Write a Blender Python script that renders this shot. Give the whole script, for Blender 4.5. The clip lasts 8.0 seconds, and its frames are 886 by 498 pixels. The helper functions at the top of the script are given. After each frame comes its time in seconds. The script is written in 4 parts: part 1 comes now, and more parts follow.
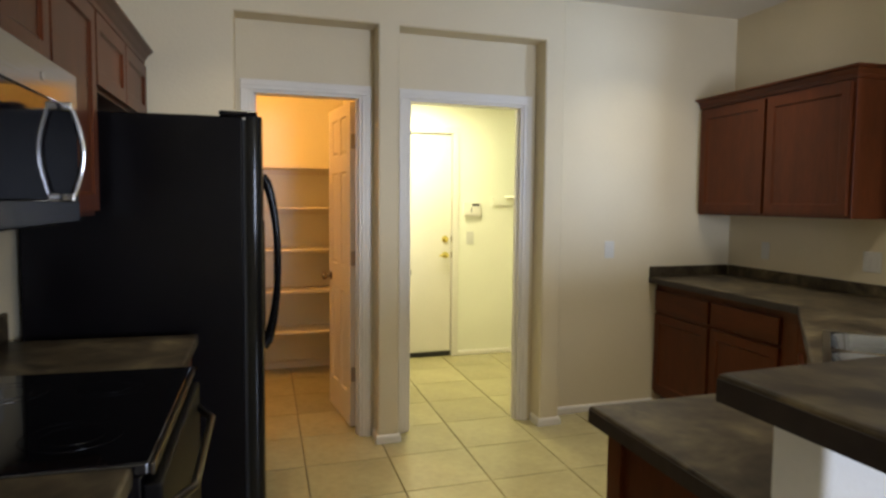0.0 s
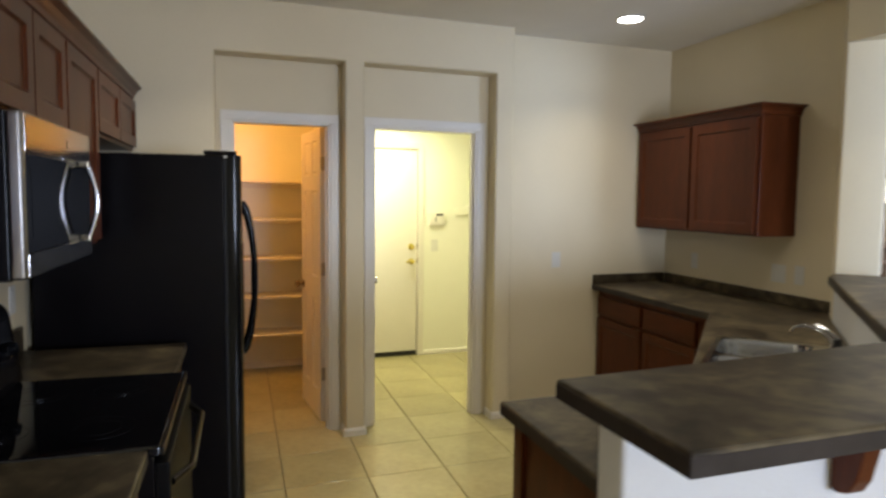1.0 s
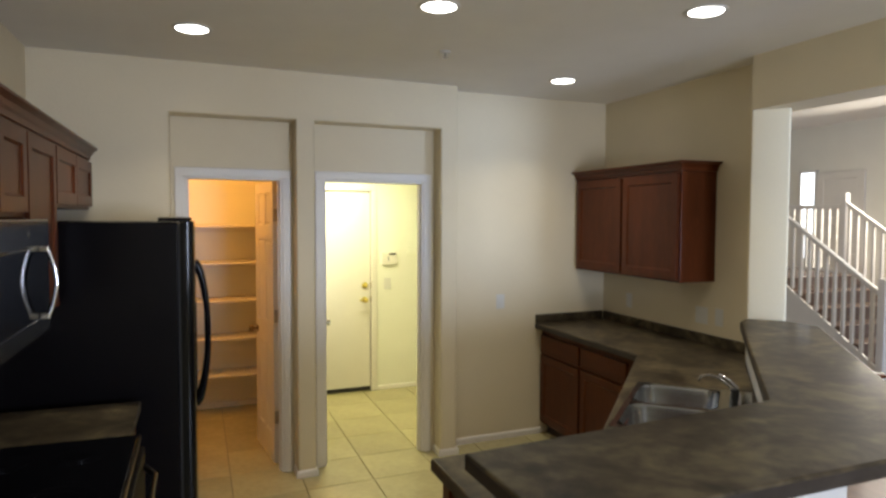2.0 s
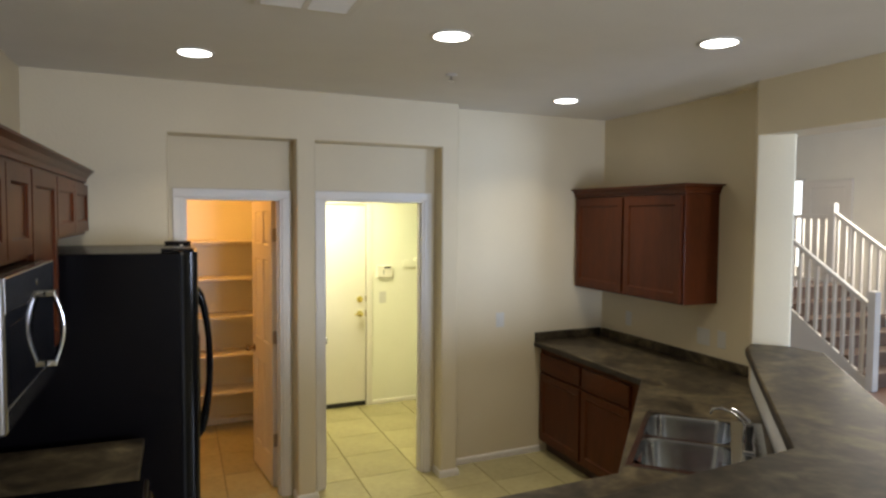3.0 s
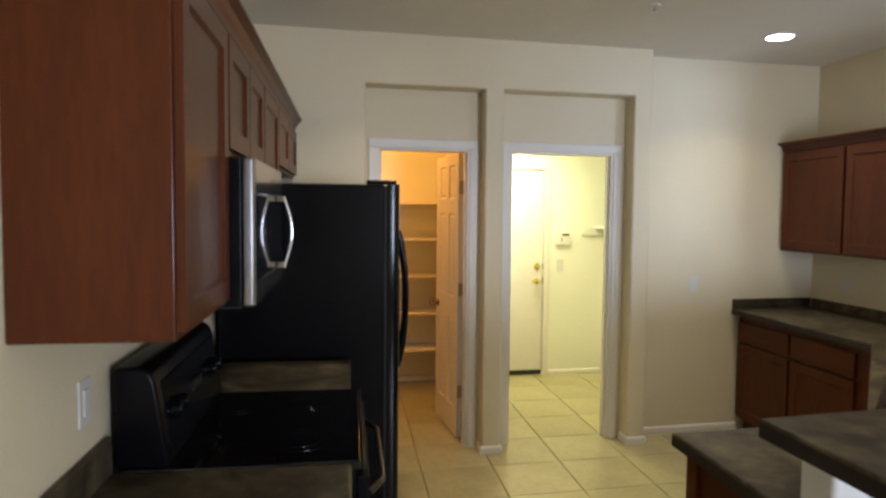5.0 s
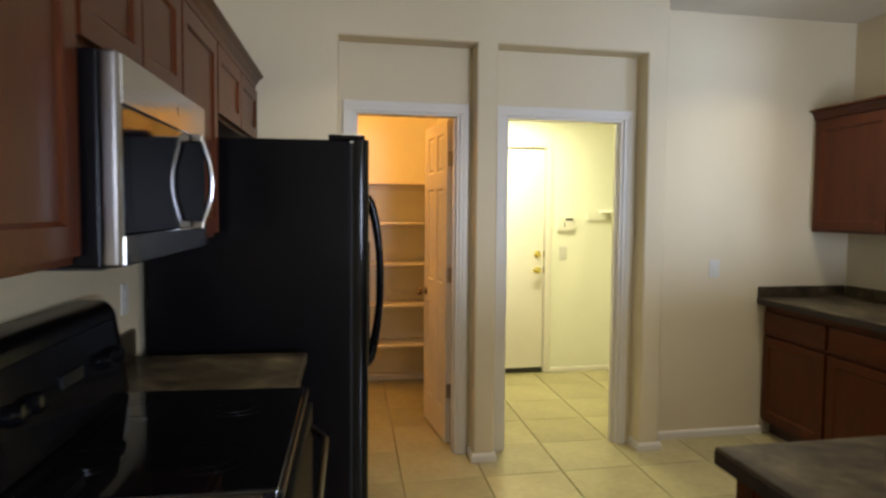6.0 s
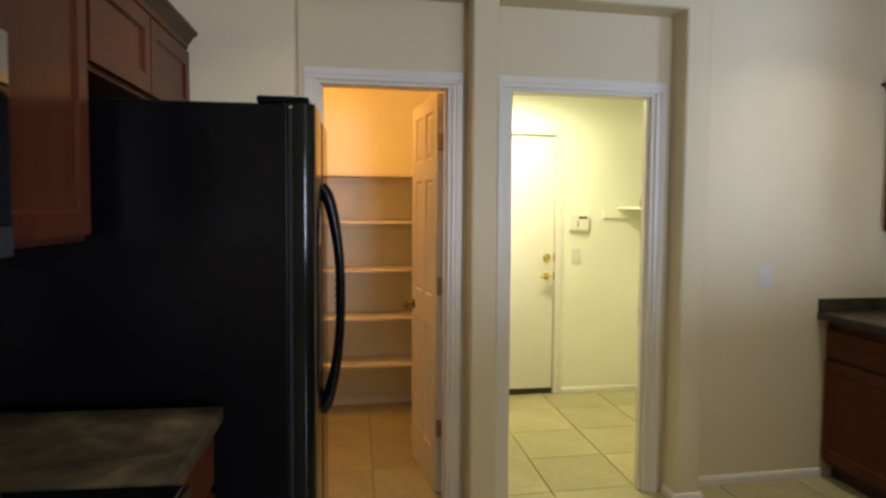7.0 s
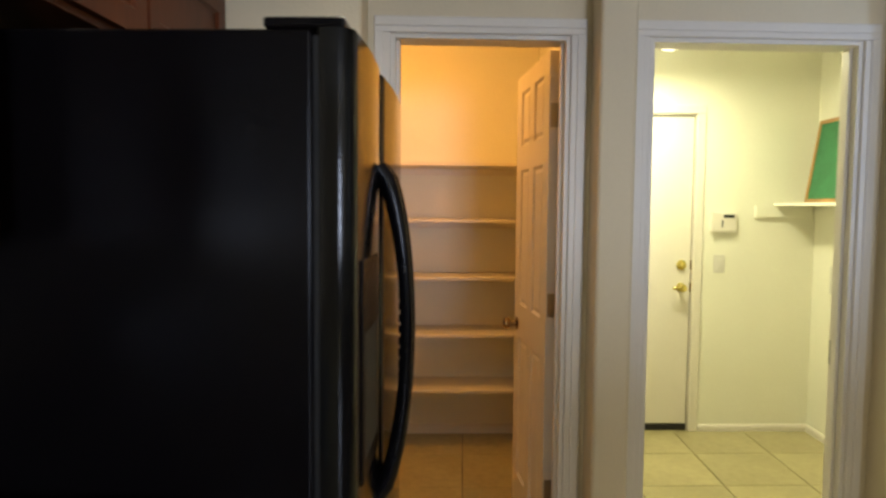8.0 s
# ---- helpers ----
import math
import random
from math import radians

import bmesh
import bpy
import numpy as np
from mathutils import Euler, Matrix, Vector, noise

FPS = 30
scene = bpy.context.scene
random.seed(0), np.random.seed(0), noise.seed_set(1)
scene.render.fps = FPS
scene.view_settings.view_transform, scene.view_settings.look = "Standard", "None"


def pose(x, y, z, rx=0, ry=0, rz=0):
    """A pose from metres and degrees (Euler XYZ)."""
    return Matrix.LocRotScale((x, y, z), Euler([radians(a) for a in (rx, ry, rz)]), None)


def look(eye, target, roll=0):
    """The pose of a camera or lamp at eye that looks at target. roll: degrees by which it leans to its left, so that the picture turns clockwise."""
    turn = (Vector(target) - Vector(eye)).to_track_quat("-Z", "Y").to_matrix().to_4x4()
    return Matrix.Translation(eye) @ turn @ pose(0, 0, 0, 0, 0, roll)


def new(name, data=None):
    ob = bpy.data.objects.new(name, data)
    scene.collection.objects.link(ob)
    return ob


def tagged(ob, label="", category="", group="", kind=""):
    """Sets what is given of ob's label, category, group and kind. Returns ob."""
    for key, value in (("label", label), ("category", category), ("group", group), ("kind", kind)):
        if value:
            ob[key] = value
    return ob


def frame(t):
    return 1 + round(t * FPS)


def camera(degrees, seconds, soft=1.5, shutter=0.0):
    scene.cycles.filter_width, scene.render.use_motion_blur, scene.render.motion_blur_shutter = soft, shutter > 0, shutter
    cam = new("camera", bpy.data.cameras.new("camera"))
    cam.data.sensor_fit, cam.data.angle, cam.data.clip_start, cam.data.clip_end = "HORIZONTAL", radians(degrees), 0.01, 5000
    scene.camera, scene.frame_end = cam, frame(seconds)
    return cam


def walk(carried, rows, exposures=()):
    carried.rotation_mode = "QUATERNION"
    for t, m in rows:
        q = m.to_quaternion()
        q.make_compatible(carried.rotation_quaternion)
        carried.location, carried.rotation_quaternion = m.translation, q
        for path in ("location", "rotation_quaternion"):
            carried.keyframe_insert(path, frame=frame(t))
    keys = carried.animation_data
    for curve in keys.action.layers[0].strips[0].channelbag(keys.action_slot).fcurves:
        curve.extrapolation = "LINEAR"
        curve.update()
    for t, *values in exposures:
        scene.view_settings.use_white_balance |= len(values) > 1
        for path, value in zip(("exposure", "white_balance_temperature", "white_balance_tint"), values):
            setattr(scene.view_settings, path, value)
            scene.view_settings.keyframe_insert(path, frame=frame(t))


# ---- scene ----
cam = camera(67.5, 8.0, soft=2.6, shutter=0.5)
PATH = [
    (0, (0.068, 0.067, 1.423), (0.587, 1.993, 1.282), 0.5),
    (0.5, (0.032, -0.16, 1.445), (0.534, 1.77, 1.294), 0.5),
    (1, (0.054, -0.397, 1.568), (0.639, 1.51, 1.414), 0.6),
    (1.5, (0.098, -0.584, 1.679), (0.754, 1.301, 1.542), 0.2),
    (2, (0.08, -0.652, 1.777), (0.773, 1.222, 1.682), 0.2),
    (2.2, (0.065, -0.631, 1.828), (0.77, 1.239, 1.733), 0.2),
    (3.3, (-0.071, -0.535, 1.941), (0.673, 1.319, 1.838), 0.4),
    (3.5, (-0.108, -0.522, 1.934), (0.598, 1.346, 1.83), 0.5),
    (4, (-0.162, -0.494, 1.898), (0.298, 1.45, 1.788), 0.5),
    (4.5, (-0.191, -0.506, 1.786), (0.132, 1.465, 1.671), 0.6),
    (4.7, (-0.207, -0.496, 1.715), (0.093, 1.478, 1.6), 0.6),
    (5.8, (-0.045, -0.035, 1.488), (0.228, 1.943, 1.373), 0.5),
    (6, (-0.01, 0.101, 1.472), (0.265, 2.078, 1.356), 0.5),
    (6.5, (0.081, 0.418, 1.482), (0.357, 2.395, 1.36), 0.6),
    (7, (0.178, 0.868, 1.452), (0.438, 2.847, 1.335), 0.4),
    (7.5, (0.172, 1.255, 1.416), (0.228, 3.251, 1.308), -0.2),
    (8, (0.253, 1.632, 1.44), (0.196, 3.627, 1.315), 0.5),
]
walk(cam, [(t, look(eye, target, roll)) for t, eye, target, roll in PATH], [(0, 0.0), (2, -0.06), (3.5, -0.12), (4.0, 0.0), (4.5, 0.06), (6, 0.03), (7, -0.15), (8, -0.16)])

# lamp powers in watts, and swings
DAY_W, DIN_W, HALL_W, LAMP_W, PAN_W, LAU_W = 390.0, 180.0, 108.0, 4.6, 27.0, 31.0
PAN_C, LAU_C = (1.0, 0.44, 0.085), (0.99, 0.95, 0.59)
PANTRY_SWING = 83.0
# ---- world, sun, large lights, exposure ----
world = bpy.data.worlds.new("sky")
scene.world = world
world.use_nodes = True
wn = world.node_tree
sky = wn.nodes.new("ShaderNodeTexSky")
sky.sky_type, sky.sun_disc, sky.sun_elevation, sky.sun_rotation = "NISHITA", False, radians(50), radians(-53)
wn.links.new(sky.outputs[0], wn.nodes["Background"].inputs[0])
wn.nodes["Background"].inputs[1].default_value = 0.12
sun = new("sun", bpy.data.lights.new("sun", "SUN"))
sun.data.energy, sun.data.angle, sun.data.color = 2.5, radians(0.5), (1, 0.95, 0.88)
sun.matrix_world = look((-8, 6, 12), (0, 0, 0))


def area_lamp(name, eye, target, w, h, watts, colour, shape="RECTANGLE"):
    ob = new(name, bpy.data.lights.new(name, "AREA"))
    ob.data.shape, ob.data.size, ob.data.size_y = shape, w, h
    ob.data.energy, ob.data.color = watts, colour
    ob.matrix_world = look(eye, target)
    return ob


DAY, PATIO = (0.66, 0.76, 1.0), (0.50, 0.67, 1.0)
area_lamp("patio_daylight", (5.6, -3.97, 1.2), (4.5, 0, 2.0), 2.3, 2.1, DAY_W, PATIO)
area_lamp("dining_daylight", (2.2, -3.97, 1.45), (1.8, 0, 2.7), 1.1, 1.1, DIN_W, DAY)
# warm fill added to brighten the hall; no window or fixture stands here
area_lamp("hall_fill", (9.4, 5.2, 2.1), (7.5, 5.2, 1.2), 2.2, 1.6, HALL_W, (1, 0.92, 0.80))

# ---- materials ----


def mat(name, colour, rough=0.5, metal=0.0, var=0.12, scale=6.0, fine=60.0, bump=0.08, spec=0.5, coat=0.0, rand=0.0, stretch=(1, 1, 1)):
    m = bpy.data.materials.new(name)
    m.use_nodes = True
    nt = m.node_tree
    n, l = nt.nodes, nt.links
    b = n["Principled BSDF"]
    b.inputs["Roughness"].default_value, b.inputs["Metallic"].default_value = rough, metal
    b.inputs["Specular IOR Level"].default_value, b.inputs["Coat Weight"].default_value = spec, coat
    tc = n.new("ShaderNodeTexCoord")
    mp = n.new("ShaderNodeMapping")
    mp.inputs["Scale"].default_value = stretch
    l.new(tc.outputs["Object"], mp.inputs[0])
    big, small = n.new("ShaderNodeTexNoise"), n.new("ShaderNodeTexNoise")
    big.inputs["Scale"].default_value, small.inputs["Scale"].default_value = scale, fine
    big.inputs["Detail"].default_value = 5
    l.new(mp.outputs[0], big.inputs[0])
    l.new(mp.outputs[0], small.inputs[0])
    mix = n.new("ShaderNodeMix")
    mix.inputs["Factor"].default_value = 0.4
    mix.name = "blend"
    l.new(big.outputs[0], mix.inputs["A"])
    l.new(small.outputs[0], mix.inputs["B"])
    ramp = n.new("ShaderNodeValToRGB")
    e = ramp.color_ramp.elements
    e[0].position, e[1].position = 0.3, 0.7
    e[0].color = (*[c * (1 - var) for c in colour], 1)
    e[1].color = (*[min(1, c * (1 + var)) for c in colour], 1)
    l.new(mix.outputs[0], ramp.inputs[0])
    out = ramp.outputs[0]
    if rand:
        info = n.new("ShaderNodeObjectInfo")
        hsv = n.new("ShaderNodeHueSaturation")
        ma = n.new("ShaderNodeMapRange")
        ma.inputs["To Min"].default_value, ma.inputs["To Max"].default_value = 1 - rand, 1 + rand
        l.new(info.outputs["Random"], ma.inputs[0])
        l.new(ma.outputs[0], hsv.inputs["Value"])
        l.new(out, hsv.inputs["Color"])
        out = hsv.outputs[0]
    l.new(out, b.inputs["Base Color"])
    if bump:
        bp = n.new("ShaderNodeBump")
        bp.inputs["Strength"].default_value, bp.inputs["Distance"].default_value = bump, 0.01
        l.new(small.outputs[0], bp.inputs["Height"])
        l.new(bp.outputs[0], b.inputs["Normal"])
    return m


def wood(name, colour, rough=0.36, grain=(1, 1, 0.16)):
    m = mat(name, colour, rough, var=0.28, scale=9, fine=70, bump=0.03, stretch=grain, spec=0.14, coat=0.12)
    m.node_tree.nodes["Principled BSDF"].inputs["Coat Roughness"].default_value = 0.12
    return m


def stone(name):
    m = mat(name, (0.09, 0.066, 0.045), 0.44, var=0.0, bump=0.02, spec=0.14, coat=0.09)
    m.node_tree.nodes["Principled BSDF"].inputs["Coat Roughness"].default_value = 0.13
    nt = m.node_tree
    n, l = nt.nodes, nt.links
    n["blend"].inputs["Factor"].default_value = 0.26
    ramp = [x for x in n if x.type == "VALTORGB"][0].color_ramp
    noises = [x for x in n if x.type == "TEX_NOISE"]
    noises[0].inputs["Scale"].default_value, noises[0].inputs["Detail"].default_value = 3.6, 7
    noises[0].inputs["Roughness"].default_value, noises[0].inputs["Distortion"].default_value = 0.62, 0.9
    noises[1].inputs["Scale"].default_value = 17
    e = ramp.elements
    e[0].position, e[0].color = 0.38, (0.024, 0.018, 0.011, 1)
    e[1].position, e[1].color = 0.66, (0.150, 0.118, 0.066, 1)
    k = ramp.elements.new(0.5)
    k.color = (0.060, 0.046, 0.028, 1)
    return m


def glow(name, colour, strength):
    m = bpy.data.materials.new(name)
    m.use_nodes = True
    b = m.node_tree.nodes["Principled BSDF"]
    b.inputs["Base Color"].default_value = (*colour, 1)
    b.inputs["Emission Color"].default_value = (*colour, 1)
    b.inputs["Emission Strength"].default_value = strength
    return m


WALL = mat("beige_wall_paint", (0.68, 0.588, 0.408), 0.6, var=0.03, scale=3, fine=90, bump=0.12)
CEIL = mat("ceiling_paint", (0.79, 0.755, 0.69), 0.8, var=0.03, scale=4, fine=110, bump=0.2)
LAUNDRY = mat("cream_laundry_paint", (0.80, 0.785, 0.67), 0.55, var=0.03, scale=3, fine=90, bump=0.1)
TRIM = mat("white_trim_paint", (0.73, 0.685, 0.61), 0.38, var=0.03, scale=5, fine=80, bump=0.03)
PONY = mat("white_wall_paint", (0.70, 0.70, 0.705), 0.6, var=0.02, scale=4, fine=90, bump=0.1)
HALLWALL = mat("cream_hall_paint", (0.82, 0.785, 0.68), 0.6, var=0.03, scale=3, fine=90, bump=0.1)
CHERRY = wood("cherry_stained_wood", (0.084, 0.0205, 0.0055))
CHERRY_H = wood("cherry_stained_rail", (0.084, 0.0205, 0.0055), grain=(0.16, 0.16, 1))
CABIN = mat("cabinet_inside", (0.05, 0.025, 0.016), 0.6)
STONE = stone("mottled_brown_laminate")
EDGE = mat("dark_laminate_edge", (0.034, 0.027, 0.024), 0.4, var=0.3, scale=9, fine=30, bump=0.0, spec=0.2)
TILE = mat("beige_ceramic_tile", (0.415, 0.358, 0.18), 0.23, var=0.16, scale=3.5, fine=26, bump=0.04, rand=0.07)
GROUT = mat("grey_brown_grout", (0.19, 0.15, 0.10), 0.9, var=0.15)
BLACK = mat("black_appliance_paint", (0.0044, 0.0036, 0.0042), 0.26, var=0.1, fine=240, bump=0.05, spec=0.11)
BLACKGLOSS = mat("black_gloss", (0.004, 0.004, 0.005), 0.16, var=0.1, bump=0.0, spec=0.16)
FRONT = mat("black_fridge_front", (0.006, 0.006, 0.006), 0.1, var=0.1, fine=200, bump=0.02, spec=0.2)
OVEN = mat("black_oven_enamel", (0.004, 0.0036, 0.0038), 0.45, var=0.1, bump=0.0, spec=0.08)
GLASSTOP = mat("black_ceramic_glass", (0.004, 0.004, 0.005), 0.05, var=0.05, bump=0.0)
DOORGLASS = mat("smoked_door_glass", (0.004, 0.004, 0.006), 0.06, var=0.05, bump=0.0, spec=0.42)
STEEL = mat("brushed_steel", (0.36, 0.35, 0.345), 0.15, 1.0, var=0.08, fine=120, bump=0.02, stretch=(1, 0.05, 1))
EDGESTEEL = mat("satin_steel", (0.34, 0.33, 0.335), 0.38, 1.0, var=0.06, fine=120, bump=0.02)
DIMSTEEL = mat("smoked_steel", (0.055, 0.05, 0.047), 0.3, 1.0, var=0.08, bump=0.0)
SINKSTEEL = mat("sink_steel", (0.56, 0.585, 0.62), 0.17, 1.0, var=0.05, fine=150, bump=0.01)
CHROME = mat("chrome", (0.50, 0.50, 0.51), 0.12, 1.0, var=0.02, bump=0.0)
BRASS = mat("polished_brass", (0.80, 0.66, 0.20), 0.16, 1.0, var=0.05, bump=0.0)
BRONZE = mat("aged_brass", (0.30, 0.20, 0.09), 0.25, 1.0, var=0.1, bump=0.0)
NICKEL = mat("hinge_metal", (0.38, 0.37, 0.35), 0.3, 1.0, var=0.08, bump=0.0)
PLASTIC = mat("white_plastic", (0.64, 0.62, 0.57), 0.35, var=0.02, bump=0.0)
DARK = mat("dark_rubber", (0.012, 0.011, 0.01), 0.6, var=0.1)
GREEN = mat("green_board", (0.035, 0.17, 0.07), 0.75, var=0.2, scale=10, fine=40)
OAK = wood("pale_oak_frame", (0.42, 0.23, 0.09), 0.45)
SHELFW = mat("cream_shelf_paint", (0.75, 0.70, 0.60), 0.5, var=0.03, bump=0.03)
TREAD = wood("brown_stair_wood", (0.17, 0.115, 0.085), 0.4, grain=(0.06, 1, 1))
HALLFLOOR = wood("brown_wood_floor", (0.19, 0.10, 0.065), 0.35, grain=(1, 0.06, 1))
LENS = glow("lamp_lens", (1.0, 0.97, 0.92), 14.0)
DOME = glow("dome_glass", (1.0, 0.95, 0.66), 6.0)
PANE_GLOW = glow("daylit_pane", (0.9, 0.95, 1.0), 3.0)
DISPLAY = mat("dark_display", (0.014, 0.016, 0.015), 0.3, var=0.05, bump=0.0)

# ---- building helpers ----
WORLD = {}
SHEAR = []
OUT_OF_SQUARE = 0.062


def thing(name, loc, label, category, group="", kind=""):
    ob = new(name)
    ob.location = loc
    WORLD[ob] = Matrix.Translation(loc)
    return tagged(ob, label, category, group, kind)


def lean(x0=None, dy=0.0):
    """The north walls stand a little out of square: parts made after this are sheared by it, until lean() ends it."""
    SHEAR.clear()
    if x0 is not None:
        SHEAR.append(Matrix(((1, 0, 0, 0), (OUT_OF_SQUARE, 1, 0, dy - OUT_OF_SQUARE * x0), (0, 0, 1, 0), (0, 0, 0, 1))))


def part(name, bm, material, parent=None, label="", smooth=False):
    if SHEAR:
        bm.transform(SHEAR[0])
    me = bpy.data.meshes.new(name)
    bmesh.ops.recalc_face_normals(bm, faces=bm.faces)
    bm.to_mesh(me)
    bm.free()
    me.materials.append(material)
    if smooth:
        me.shade_smooth()
        me.set_sharp_from_angle(angle=radians(40))
    ob = new(name, me)
    WORLD[ob] = Matrix()
    if parent:
        ob.parent = parent
        ob.matrix_parent_inverse = WORLD[parent].inverted()
    if label:
        ob["label"] = label
    return ob


def bevel(bm, edges, r, seg=2):
    if r > 0:
        bmesh.ops.bevel(bm, geom=list(edges), offset=r, segments=seg, profile=0.5, affect="EDGES", clamp_overlap=True)


def box(bm, x0, x1, y0, y1, z0, z1, r=0.0, seg=2):
    t = bmesh.new()
    v = [t.verts.new((x, y, z)) for x in (x0, x1) for y in (y0, y1) for z in (z0, z1)]
    for q in ((0, 1, 3, 2), (4, 6, 7, 5), (0, 4, 5, 1), (2, 3, 7, 6), (0, 2, 6, 4), (1, 5, 7, 3)):
        t.faces.new([v[i] for i in q])
    bevel(t, t.edges, r, seg)
    merge(bm, t)
    return bm


def merge(bm, t, m=None):
    if m is not None:
        t.transform(m)
    me = bpy.data.meshes.new("tmp")
    t.to_mesh(me)
    bm.from_mesh(me)
    t.free()
    bpy.data.meshes.remove(me)
    return bm


def boxes(*rows, r=0.0, seg=2):
    bm = bmesh.new()
    for row in rows:
        box(bm, *row, r=r, seg=seg)
    return bm


def prism(points, axis, a, b, r=0.0, seg=2, rim=None):
    """A flat outline pushed out along an axis. rim: a test on an edge's two ends that picks the edges to round."""
    bm = bmesh.new()

    def at(p, q):
        return {"x": (q, p[0], p[1]), "y": (p[0], q, p[1]), "z": (p[0], p[1], q)}[axis]

    lo, hi = [bm.verts.new(at(p, a)) for p in points], [bm.verts.new(at(p, b)) for p in points]
    bm.faces.new(lo), bm.faces.new(hi[::-1])
    for i in range(len(points)):
        j = (i + 1) % len(points)
        bm.faces.new((lo[i], lo[j], hi[j], hi[i]))
    bmesh.ops.recalc_face_normals(bm, faces=bm.faces)
    if r:
        bevel(bm, [e for e in bm.edges if rim is None or rim(e.verts[0].co, e.verts[1].co)], r, seg)
    return bm


def tube(points, radius, sides=10, closed=False, flat=1.0):
    """A round bar along a line of points; radius may be a list."""
    bm = bmesh.new()
    pts = [Vector(p) for p in points]
    rad = radius if isinstance(radius, (list, tuple)) else [radius] * len(pts)
    rings, up = [], None
    for i, p in enumerate(pts):
        d = (pts[min(i + 1, len(pts) - 1)] - pts[max(i - 1, 0)]).normalized()
        if up is None:
            up = d.orthogonal().normalized()
        up = (up - d * up.dot(d)).normalized()
        side = d.cross(up)
        rings.append([bm.verts.new(p + (up * math.cos(a) * flat + side * math.sin(a)) * rad[i]) for a in (2 * math.pi * k / sides for k in range(sides))])
    for a, b in zip(rings, rings[1:]):
        for k in range(sides):
            bm.faces.new((a[k], a[(k + 1) % sides], b[(k + 1) % sides], b[k]))
    bm.faces.new(rings[0][::-1]), bm.faces.new(rings[-1])
    return bm


def lathe(profile, m, sides=20):
    """A turned shape: (radius, height) pairs round local z."""
    bm = bmesh.new()
    rings = [[bm.verts.new((r * math.cos(2 * math.pi * k / sides), r * math.sin(2 * math.pi * k / sides), h)) for k in range(sides)] for r, h in profile]
    for a, b in zip(rings, rings[1:]):
        for k in range(sides):
            bm.faces.new((a[k], a[(k + 1) % sides], b[(k + 1) % sides], b[k]))
    bm.faces.new(rings[0][::-1]), bm.faces.new(rings[-1])
    bm.transform(m)
    return bm


def panel_slab(w, h, t, xs, zs, cells, m, depth=0.008, raise_by=0.0, slope=0.012, both=False, r=0.002):
    """A slab, w wide along x, h high along z, front at y = 0 and back at y = t, with sunk panels in the given cells of a grid."""
    bm = bmesh.new()
    gx, gz = [0, *xs, w], [0, *zs, h]

    def face_grid(y, sunk):
        v = {(i, k): bm.verts.new((x, y, z)) for i, x in enumerate(gx) for k, z in enumerate(gz)}
        picked = []
        for i in range(len(gx) - 1):
            for k in range(len(gz) - 1):
                f = bm.faces.new((v[i, k], v[i + 1, k], v[i + 1, k + 1], v[i, k + 1]))
                if sunk and (i, k) in cells:
                    picked.append(f)
        return picked

    front = face_grid(0, True)
    back = face_grid(t, both)
    bmesh.ops.recalc_face_normals(bm, faces=bm.faces)
    for f in bm.faces:
        f.normal_update()
    for f in front + back:
        want = -1 if f in front else 1
        if f.normal.y * want < 0:
            f.normal_flip()
    for f in list(bm.faces):
        f.normal_update()
    for f in front + back:
        bmesh.ops.inset_individual(bm, faces=[f], thickness=slope, depth=-depth)
        if raise_by:
            bmesh.ops.inset_individual(bm, faces=[f], thickness=slope * 0.8, depth=0)
            bmesh.ops.inset_individual(bm, faces=[f], thickness=slope * 1.6, depth=raise_by)
    rim = bmesh.new()
    for a, b in (((0, 0), (w, 0)), ((w, 0), (w, h)), ((w, h), (0, h)), ((0, h), (0, 0))):
        q = [rim.verts.new((a[0], 0, a[1])), rim.verts.new((b[0], 0, b[1])), rim.verts.new((b[0], t, b[1])), rim.verts.new((a[0], t, a[1]))]
        rim.faces.new(q)
    merge(bm, rim)
    bmesh.ops.remove_doubles(bm, verts=bm.verts, dist=0.0002)
    bm.transform(m)
    return bm


def on_x(x, y, z):
    """Front looks to +x: local x runs along +y."""
    return Matrix.Translation((x, y, z)) @ Matrix.Rotation(radians(90), 4, "Z")


def on_minus_x(x, y, z):
    """Front looks to -x: local x runs along -y."""
    return Matrix.Translation((x, y, z)) @ Matrix.Rotation(radians(-90), 4, "Z")


# ---- structure ----
LX, RX, YF, YD, YB, YR, CZ = -0.83, 3.34, 3.853, 4.006, 4.106, 4.145, 2.74
YN = 4.029
A0, A1, B0, B1, DH, NZ, PE = 0.0, 0.625, 0.905, 1.666, 2.04, 2.422, 1.887


def structure(name, bm, material, label, category="wall", smooth=False):
    return tagged(part(name, bm, material, None, "", smooth), label, category, "", "structure")


lean(0.76)
front = [(LX, 0), (-0.078, 0), (-0.078, NZ), (0.70, NZ), (0.70, 0), (0.826, 0), (0.826, NZ), (1.752, NZ), (1.752, 0), (PE, 0), (PE, CZ), (LX, CZ)]
structure("wall_north", prism(front, "y", YF, YD, 0.018, 4, lambda a, b: a.y < YF + 0.001 and b.y < YF + 0.001 and -0.2 < (a.x + b.x) / 2 and 0.01 < (a.z + b.z) / 2 < CZ - 0.01),
          WALL, "beige painted wall with two tall door niches", smooth=True)
structure("wall_doors", prism([(LX, 0), (A0, 0), (A0, DH), (A1, DH), (A1, 0), (B0, 0), (B0, DH), (B1, DH), (B1, 0), (PE, 0), (PE, CZ), (LX, CZ)], "y", YD, YB),
          WALL, "beige wall behind the niches with two door openings")
structure("wall_north_east", boxes((PE - 0.01, RX + 0.3, YN, YN + 0.11, 0, CZ)), WALL, "plain beige kitchen wall with a light switch")
lean()
